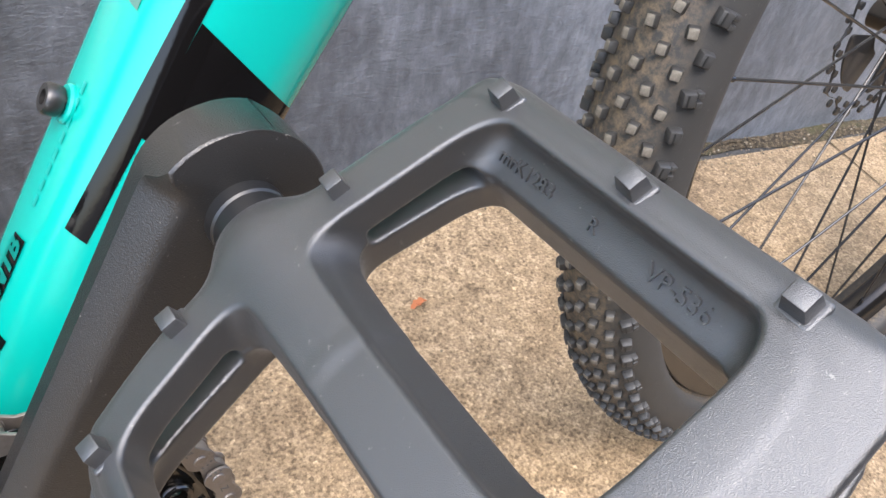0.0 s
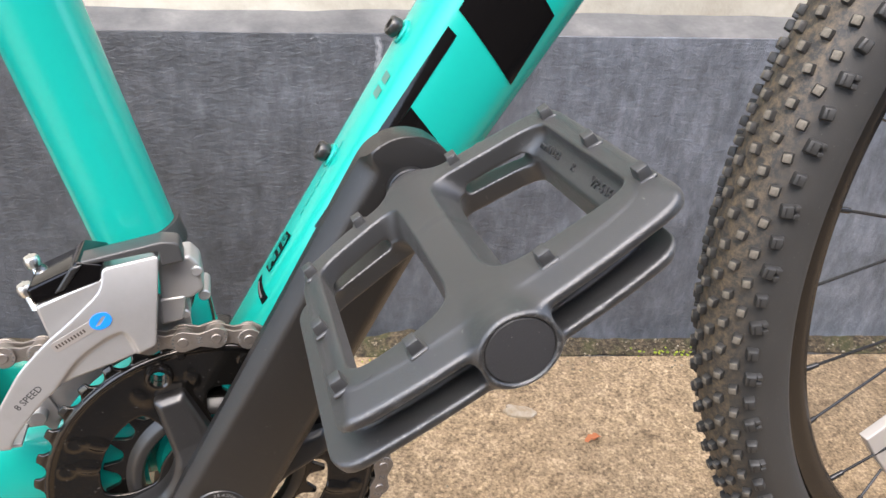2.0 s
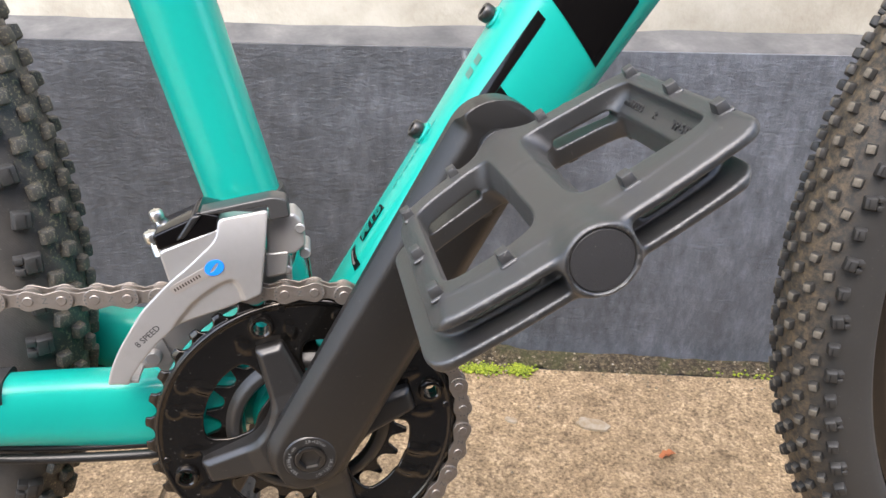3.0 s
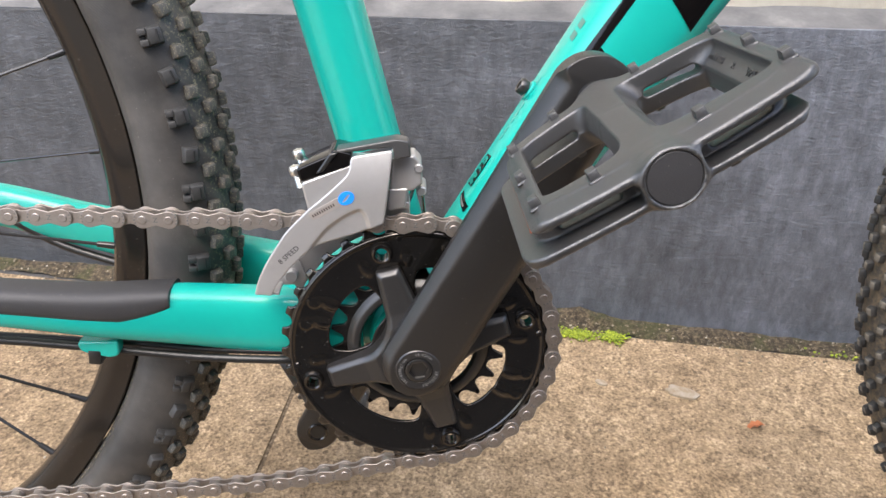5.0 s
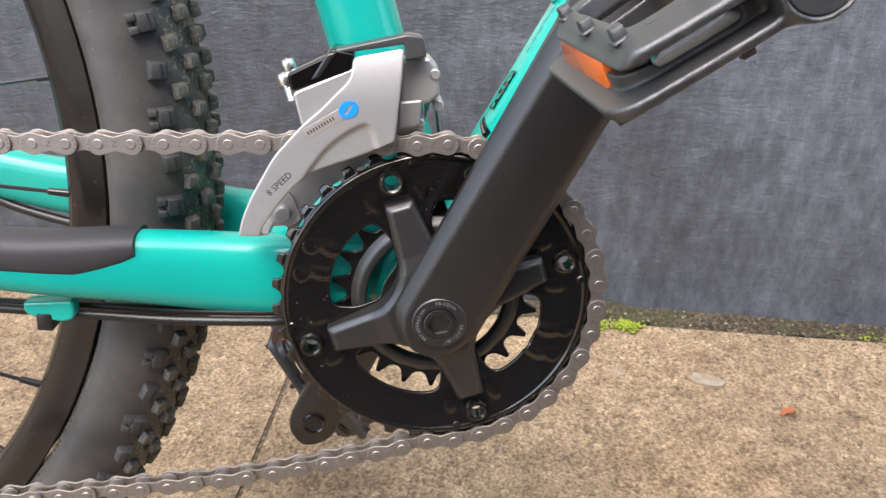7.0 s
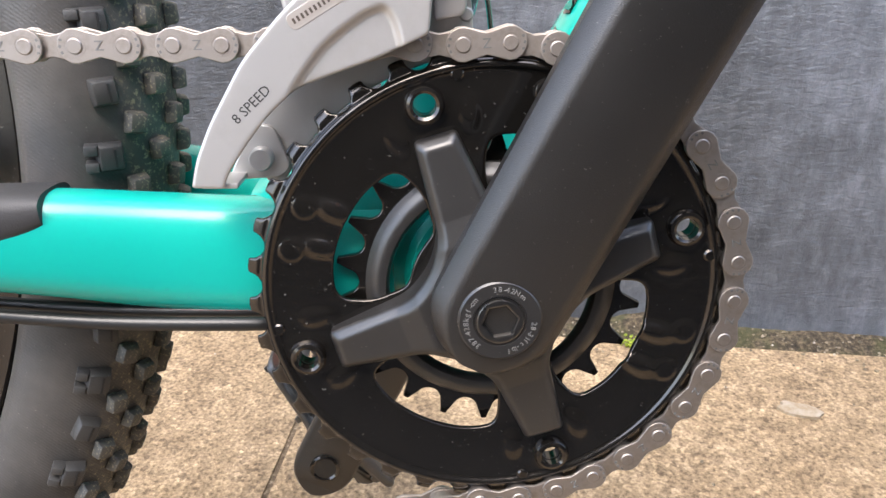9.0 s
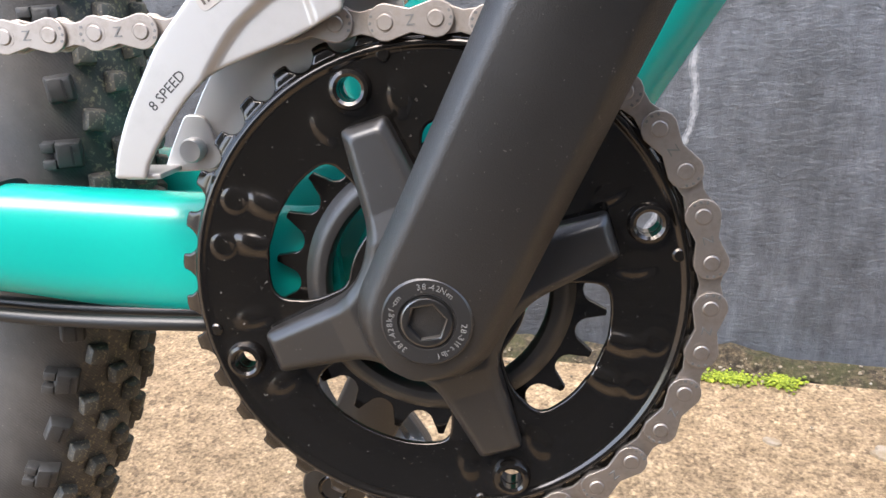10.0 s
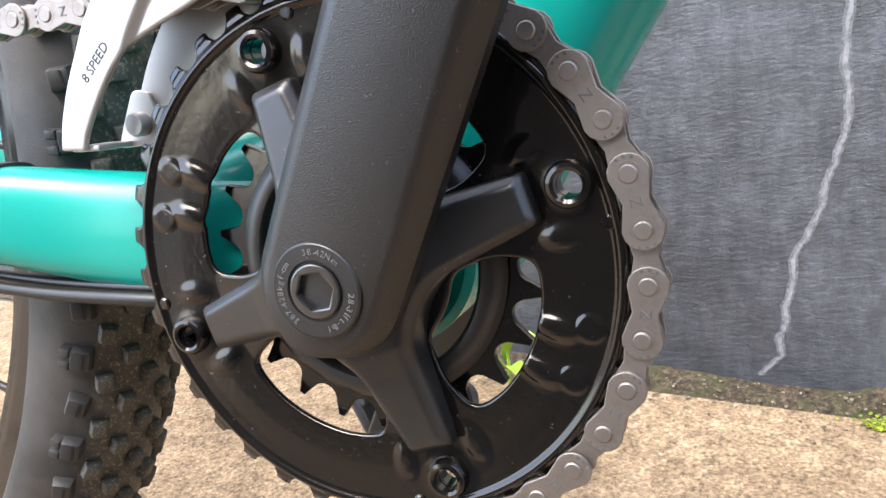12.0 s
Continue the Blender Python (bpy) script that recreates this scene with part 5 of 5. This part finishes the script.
make_pedal(far_pedal, "far black plastic platform pedal with amber reflector", ((-0.0482, AH, -18), (0.0402, AH, 18)))

# ---- front derailleur ----
front_mech = new("front_derailleur")
front_mech.parent = bicycle
tagged(front_mech, "silver front derailleur clamped on the seat tube")
mm = lambda pts: [(p[0] / 1000, p[1] / 1000, *[r / 1000 for r in p[2:]]) for p in pts]
cage = rounded(mm([(-81.6, 39.2, 0.8), (-73.0, 38.4, 0.8), (-71.6, 42.0, 2), (-66.1, 49.4), (-58.7, 57.7), (-50.7, 64.2), (-42.2, 66.8), (-28.9, 70.6), (-15.2, 76.2, 1), (-12.0, 96), (-9.8, 112.0, 2), (-29.8, 109.2, 2), (-31.0, 101.5, 5), (-44.5, 89.5), (-51.8, 84.0), (-63.9, 72), (-74.8, 55.6), (-79.6, 46.1)]), 0.004, 4)
# the hollow pressed into its lower edge
sunk = rounded(mm([(-55.0, 56.0), (-52.0, 63.4), (-47.0, 69.5), (-42.9, 74.1), (-36.6, 78.8), (-30.5, 82.3), (-26.0, 83.6, 2), (-23.9, 80.0), (-22.4, 73.2), (-21.0, 62.0)]), 0.004, 5)

def cage_field(x, y, z):
    """Pressed sheet: its outer band stands proud, its top leans back over the body."""
    x2, y2 = x[:, :, 0], y[:, :, 0]
    grow = lambda pts: [(p[0] * 1000, p[1] * 1000) for p in pts]
    plan = sd_polygon(x2, y2, grow(cage))
    t = np.clip(0.5 + sd_polygon(x2, y2, grow(sunk)) / 2.6, 0, 1)
    sheet = 56.6 + 1.7 * t * t * (3 - 2 * t) - 0.008 * np.maximum(y2 - 90, 0) ** 2
    return smax(plan[:, :, None], np.abs(z - sheet[:, :, None]) - 0.9, 0.6)


cage_ob = part("cage_plate", net_mesh(cage_field, (-84, 36, 44), (-7, 114, 60.5), 0.45, FACE, 60), SILVER, front_mech, "satin silver outer cage plate")
# lettering
me = lettering("8 SPEED", 0.0038, 0.0001, 0.98)
me.transform(Matrix.Translation((-0.0626, -0.05925, 0.0607)) @ Matrix.Rotation(-radians(39.7), 4, "Y") @ FACE)
part("lettering", me, INK, cage_ob, "black 8 SPEED print")
pill = rounded([(-0.0115, -0.0022), (0.0115, -0.0022), (0.0115, 0.0022), (-0.0115, 0.0022)], 0.002, 5)
b = add(bmesh.new(), plate(pill, (), 0.0003, 0.0001, Matrix.Translation((-0.0405, -0.0592, 0.0857)) @ Matrix.Rotation(-radians(28), 4, "Y") @ FACE))
part("label", b, INK_TAN, cage_ob, "pale tan foil label")
for k in range(10):
    b = bmesh.new()
    block(b, (0.0006, 0.0002, 0.0014), Matrix.Translation((-0.0405, -0.0594, 0.0857)) @ Matrix.Rotation(-radians(28), 4, "Y") @ Matrix.Translation((-0.0098 + 0.00128 * k, 0, 0.0)))
    part("print_bar", b, INK_BROWN, cage_ob)
b = bmesh.new()
oval = [(0.0041 * math.cos(a), 0.0033 * math.sin(a)) for a in [2 * math.pi * k / 28 for k in range(28)]]
slot = rounded([(-0.0030, -0.0009), (-0.0014, -0.0013), (0.0004, -0.0006), (0.0028, 0.0008), (0.0016, 0.0013), (-0.0002, 0.0005)], 0.0005, 3)
add(b, plate(oval, [slot], 0.0003, 0.0001, Matrix.Translation((-0.0328, -0.0594, 0.0898)) @ Matrix.Rotation(-radians(28), 4, "Y") @ FACE))
part("emblem", b, INK_BLUE, cage_ob, "small blue oval emblem")

# inner plate and the tail bridge
b = bmesh.new()
arc = [polar(0.0692, d) for d in range(92, 154, 4)] + [polar(0.0810 + 0.0095 * min(1, (148 - d) / 34), d) for d in range(148, 90, -4)]
add(b, plate(arc, (), 0.0018, 0.0004, at_y(-0.0425)))
part("inner_plate", finish(b), SILVER, front_mech, "silver inner cage plate")
b = bmesh.new()
bridge = rounded(mm([(-75, 37.6), (-60, 37.6), (-56.5, 40.5), (-60.5, 52.5), (-66.0, 53.5), (-72.0, 43.5)]), 0.002, 4)
add(b, plate(bridge, (), 0.0016, 0.0004, at_y(-0.0440)))
block(b, (0.0100, 0.0140, 0.0016), Matrix.Translation((-0.0745, -0.0505, 0.0390)) @ Matrix.Rotation(0.05, 4, "Y"), 0.0005)
part("tail_bridge", b, SILVER, front_mech)
b = bmesh.new()
lathe(b, [(0.0030, 0.0430), (0.0034, 0.0440), (0.0034, 0.0478), (0.0029, 0.0486), (0.0, 0.0487)], Matrix.Translation((-0.0645, 0, 0.0437)) @ FACE, 24)
part("rivet", b, SILVER, front_mech, "steel cage rivet")

# body: linkage block, dark cover, band round the seat tube
b = bmesh.new()
add(b, plate(rounded(mm([(-54.5, 96.5), (-51.5, 79.0), (-36.0, 74.0), (-18.0, 78.0), (-13.0, 104.0), (-30.0, 105.5)]), 0.002, 4), (), 0.0220, 0.0012, at_y(-0.0445), 2))
part("body", finish(b), SILVER, front_mech, "cast silver body")
b = bmesh.new()
add(b, plate(rounded(mm([(-56.0, 103.5), (-54.5, 96.8), (-30.5, 103.8), (-29.0, 110.5), (-38.0, 112.8), (-40.0, 110.0)]), 0.0015, 4), (), 0.0210, 0.0010, at_y(-0.0450), 2))
cover_ob = part("cover", finish(b), BLACK_PAINT, front_mech, "glossy black cover")
b = bmesh.new()
add(b, plate(rounded(mm([(-47.0, 101.0), (-43.4, 102.0), (-35.6, 111.6), (-39.8, 111.0)]), 0.001, 3), (), 0.0225, 0.0008, at_y(-0.0450), 2))
part("facet", finish(b), SPIDER, cover_ob)
b = bmesh.new()
top_strap = rounded(mm([(-39.0, 110.4), (-37.5, 112.2), (-8.0, 117.2, 1.5), (-2.2, 116.0, 2), (-1.2, 108.4, 1), (-9.6, 107.2, 1), (-9.8, 113.4, 1), (-30.0, 111.2)]), 0.0010, 4)
add(b, plate(top_strap, (), 0.0105, 0.0008, at_y(-0.0500), 2))
part("clamp_cover", finish(b), CLAMP_GREY, front_mech, "dark grey clamp cover")
b = bmesh.new()
c = ST * 0.0985
m = Matrix.Translation(c) @ ST.to_track_quat("Z", "Y").to_matrix().to_4x4()
lathe(b, [(0.0172, -0.0055), (0.0192, -0.0055), (0.0195, -0.0045), (0.0195, 0.0045), (0.0192, 0.0055), (0.0172, 0.0055)], m, 48, True)
part("band", b, GUARD, front_mech, "dark band clamp round the seat tube")
b = bmesh.new()
add(b, plate(rounded(mm([(-11.5, 106.5), (0.2, 107.2), (3.6, 103.0), (4.0, 92.0), (-1.0, 88.6), (-12.5, 88.0)]), 0.0012, 4), (), 0.0150, 0.0015, at_y(-0.0400), 2))
add(b, plate(rounded(mm([(-13.0, 90.0), (-3.0, 90.5), (-5.0, 80.0), (-13.5, 78.5)]), 0.0016, 4), (), 0.0120, 0.0010, at_y(-0.0420), 2))
part("linkage", finish(b), SILVER, front_mech, "silver pivot linkage")
for (x, z), r, y0, y1 in (((0.0022, 0.1005), 0.0022, -0.0470, -0.0486), ((-0.0045, 0.0800), 0.0020, -0.0300, -0.0440), ((0.0035, 0.0865), 0.0024, -0.0250, -0.0420)):
    b = bmesh.new()
    rod(b, (x, y0, z), (x, y1, z), r, None, 20, 0.0005)
    part("pivot", b, SILVER, front_mech, "steel pivot pin")
b = bmesh.new()
hose(b, [(0.001, -0.030, 0.094), (-0.001, -0.031, 0.084), (-0.004, -0.034, 0.078), (-0.010, -0.036, 0.080)], 0.0011, 8, 5)
part("spring", b, STEEL, front_mech, "thin steel return spring")
b = bmesh.new()
hose(b, [(0.0050, -0.016, 0.040), (0.0045, -0.020, 0.070), (0.0020, -0.026, 0.088), (-0.004, -0.034, 0.094)], 0.0008, 8, 5)
part("inner_wire", b, STEEL, front_mech, "bare steel gear wire")
for dx, dy, dz in ((0.0, 0.0060, 0.0008), (0.0006, -0.0120, -0.0022)):
    b = bmesh.new()
    p0 = Vector((-0.0562 + dx, -0.0365 + dy, 0.0945 + dz))
    axis = Vector((-0.22, -0.05, 1)).normalized()
    m = Matrix.Translation(p0) @ axis.to_track_quat("Z", "Y").to_matrix().to_4x4()
    prof = []
    for k in range(7):
        prof += [(0.0016, 0.0009 * k), (0.0019, 0.0009 * k + 0.00045)]
    prof += [(0.0016, 0.0066), (0.0028, 0.0068), (0.0030, 0.0078), (0.0030, 0.0100), (0.0024, 0.0110), (0.0, 0.0110)]
    lathe(b, prof, m, 18)
    block(b, (0.0044, 0.0007, 0.0008), m @ Matrix.Translation((0, 0, 0.0110)))
    part("limit_screw", b, ZINC, front_mech, "bright steel limit screw")

# ---- wheels ----


def knob_mesh(w, l, h, notch):
    """One tread block: x along the tyre, y across, z outwards; its top is a face set of its own."""
    bm = bmesh.new()
    block(bm, (l, w, h), Matrix.Translation((0, 0, h / 2)), 0.0009, 0.78)
    if notch:   # a dark strip drawn for the shaded slit along the block, and on some two buttresses down the side wall
        block(bm, (l * 0.62, 0.0007, 0.0006), Matrix.Translation((0, w * 0.12, h + 0.0001)))
    if notch == "buttressed":
        for x in (-l * 0.30, l * 0.30):
            block(bm, (l * 0.40, w * 0.56, h * 0.92), Matrix.Translation((x * 0.92, -w * 0.58, h * 0.36)) @ Matrix.Rotation(0.34, 4, "X"), 0.0005, 0.80)
    me = finish(bm, 30)
    for f in me.polygons:
        if f.normal.z > 0.75:
            f.material_index = 1
        if notch and f.center.z > h - 0.0002 and abs(f.center.y - w * 0.12) < 0.0005 and abs(f.center.x) < l * 0.35 and f.area < l * w * 0.2:
            f.material_index = 2
    return me


def tyre_profile(seg=26):
    """(radius, across) of the casing's outside."""
    pts = []
    for k in range(seg + 1):
        a = radians(-122 + 244 * k / seg)
        pts.append((0.3180 + 0.0275 * math.cos(a), 0.0278 * math.sin(a)))
    # the bead dives into a narrow groove beside the rim's flange
    return [(0.3000, -0.0120), (0.3020, -0.0130), (0.3024, -0.0205)] + pts[1:-1] + [(0.3024, 0.0205), (0.3020, 0.0130), (0.3000, 0.0120)]


def wheel(m, name, label, number, arc, top_mat):
    """tyre > knobs and rim > spokes, nipples, hub; arc: degrees in sight, whose knobs are separate pieces."""
    b = bmesh.new()
    lathe(b, [(r, y) for r, y in tyre_profile()], FACE, 160, True)
    tyre = part(name + "_tyre", finish(b, 60), CROWN if top_mat is DUST else RUBBER, bicycle, label, m)
    z = 0.82 if top_mat is DUST else 1.0   # the front tread's blocks are smaller and rounder
    kinds = [(knob_mesh(0.0088 * z, 0.0096 * z, 0.0048, "buttressed"), 1.04, 0.0, 0), (knob_mesh(0.0072 * z, 0.0076 * z, 0.0044, False), 0.74, 0.5, 1), (knob_mesh(0.0070 * z, 0.0074 * z, 0.0044, False), 0.44, 0.05, 1), (knob_mesh(0.0066 * z, 0.0080 * z, 0.0042, False), 0.15, 0.55, 1)]
    for me, _, _, dust in kinds:
        me.materials.append(top_mat if dust and top_mat is GRITTY else KNOB)
        me.materials.append(top_mat if dust else KNOB)
        me.materials.append(RECESS_SHADE)
    plain = knob_mesh(0.0086 * z, 0.0090 * z, 0.0050, "slit")
    for mat in (KNOB, KNOB, RECESS_SHADE):
        plain.materials.append(mat)
    rest = bmesh.new()
    for k in range(number):
        for me, bend, shift, _ in kinds:
            me = plain if bend == 1.04 and k % 2 else me
            for side in (-1, 1):
                a = 360 * (k + shift + (0.5 if side > 0 else 0.0)) / number
                tilt = bend * side
                rr, yy = 0.3180 + 0.0272 * math.cos(tilt), 0.0275 * math.sin(tilt)
                ang = radians(a)
                mm_ = Matrix.Rotation(-ang, 4, "Y") @ Matrix.Translation((rr, yy, 0)) @ Matrix.Rotation(tilt, 4, "Z") @ Matrix(((0, 0, 1, 0), (0, 1, 0, 0), (-1, 0, 0, 0), (0, 0, 0, 1)))
                mm_ = mm_ @ Matrix.Rotation(radians(8 * math.sin(k * 1.7 + bend * 9)), 4, "Z")
                d = (a - arc[0]) % 360
                if d < arc[1] and tilt < 0.5:
                    part("tread_knob", me, None, tyre, "", mm_)
                else:
                    c = me.copy()
                    c.transform(mm_)
                    rest.from_mesh(c)
                    bpy.data.meshes.remove(c)
    me = bpy.data.meshes.new("tread")
    rest.to_mesh(me)
    rest.free()
    for mat in (KNOB, top_mat, RECESS_SHADE):
        me.materials.append(mat)
    tagged(part("tread", me, None, tyre), kind="stuff")

    b = bmesh.new()
    lathe(b, [(0.2785, 0.0), (0.2793, 0.0070), (0.2825, 0.0108), (0.2895, 0.0128), (0.2955, 0.0132), (0.2985, 0.0140), (0.2993, 0.0128), (0.2975, 0.0105), (0.2905, 0.0100), (0.2905, -0.0100), (0.2975, -0.0105), (0.2993, -0.0128), (0.2985, -0.0140), (0.2955, -0.0132), (0.2895, -0.0128), (0.2825, -0.0108), (0.2793, -0.0070)], FACE, 160, True)
    rim = part(name + "_rim", finish(b, 40), RIM, bicycle, "satin black alloy rim", m)
    b = bmesh.new()
    lathe(b, [(0.0080, -0.066), (0.0110, -0.066), (0.0110, -0.040), (0.0260, -0.038), (0.0290, -0.036), (0.0290, -0.033), (0.0180, -0.026), (0.0160, 0.0), (0.0180, 0.026), (0.0290, 0.033), (0.0290, 0.036), (0.0260, 0.038), (0.0110, 0.040), (0.0110, 0.066), (0.0080, 0.066)], FACE, 36)
    part("hub", b, RIM, rim, "black hub shell")
    for k in range(32):
        side = -1 if k % 2 else 1
        a1 = radians(360 * k / 32 + 3.2)
        a0 = a1 + radians(38 if (k // 2) % 2 else -38)
        p0 = Vector((0.0270 * math.cos(a0), side * 0.0345, 0.0270 * math.sin(a0)))
        p1 = Vector((0.2798 * math.cos(a1), side * 0.0030, 0.2798 * math.sin(a1)))
        b = bmesh.new()
        rod(b, p0, p1, 0.0010, None, 8)
        part("spoke", b, WIREB, rim)
        d = (p0 - p1).normalized()
        b = bmesh.new()
        rod(b, p1 - d * 0.002, p1 + d * 0.011, 0.0021, 0.0017, 10, 0.0004)
        part("nipple", b, WIREB, rim)
    return tyre, rim


rear_m = Matrix.Translation((-0.4465, 0.002, 0.0822))
wheel(rear_m, "rear", "black rubber rear tyre with square tread knobs", 104, (-62, 124), GRITTY)
front_m = Matrix.Translation((0.6175, 0.0, 0.0385)) @ Matrix.Rotation(radians(0.5), 4, "Z")
tyre, front_rim = wheel(front_m, "front", "black rubber front tyre with dusty tan-topped knobs", 122, (146, 110), DUST)

# clear spoke reflector and the brake disc of the front wheel
b = bmesh.new()
bow = [polar(0.246, d) for d in range(213, 250, 2)] + [polar(0.223, d) for d in range(249, 212, -2)]
add(b, plate(bow, (), 0.008, 0.0015, at_y(-0.004), 2))
part("spoke_reflector", finish(b), CLEAR, front_rim, "pale clear plastic spoke reflector")
b = bmesh.new()
out = []
for k in range(96):
    r = 0.070 + 0.0030 * math.sin(k / 96 * 2 * math.pi * 12)
    out.append((r * math.cos(2 * math.pi * k / 96), r * math.sin(2 * math.pi * k / 96)))
holes = [ring_points(*polar(0.0725, 360 * k / 24 + 4), 0.0032, 10) for k in range(24)] + [ring_points(*polar(0.0655, 360 * k / 24 + 11), 0.0026, 10) for k in range(24)]
add(b, plate(out, holes + [rounded([polar(0.058, d + 90 * q) for d in range(0, 70, 10)] + [polar(0.026, d + 90 * q) for d in range(60, 0, -15)], 0.004, 3) for q in range(4)], 0.0018, 0.0003, at_y(0.048)))
part("brake_disc", finish(b), WIREB, front_rim, "dark drilled brake disc")
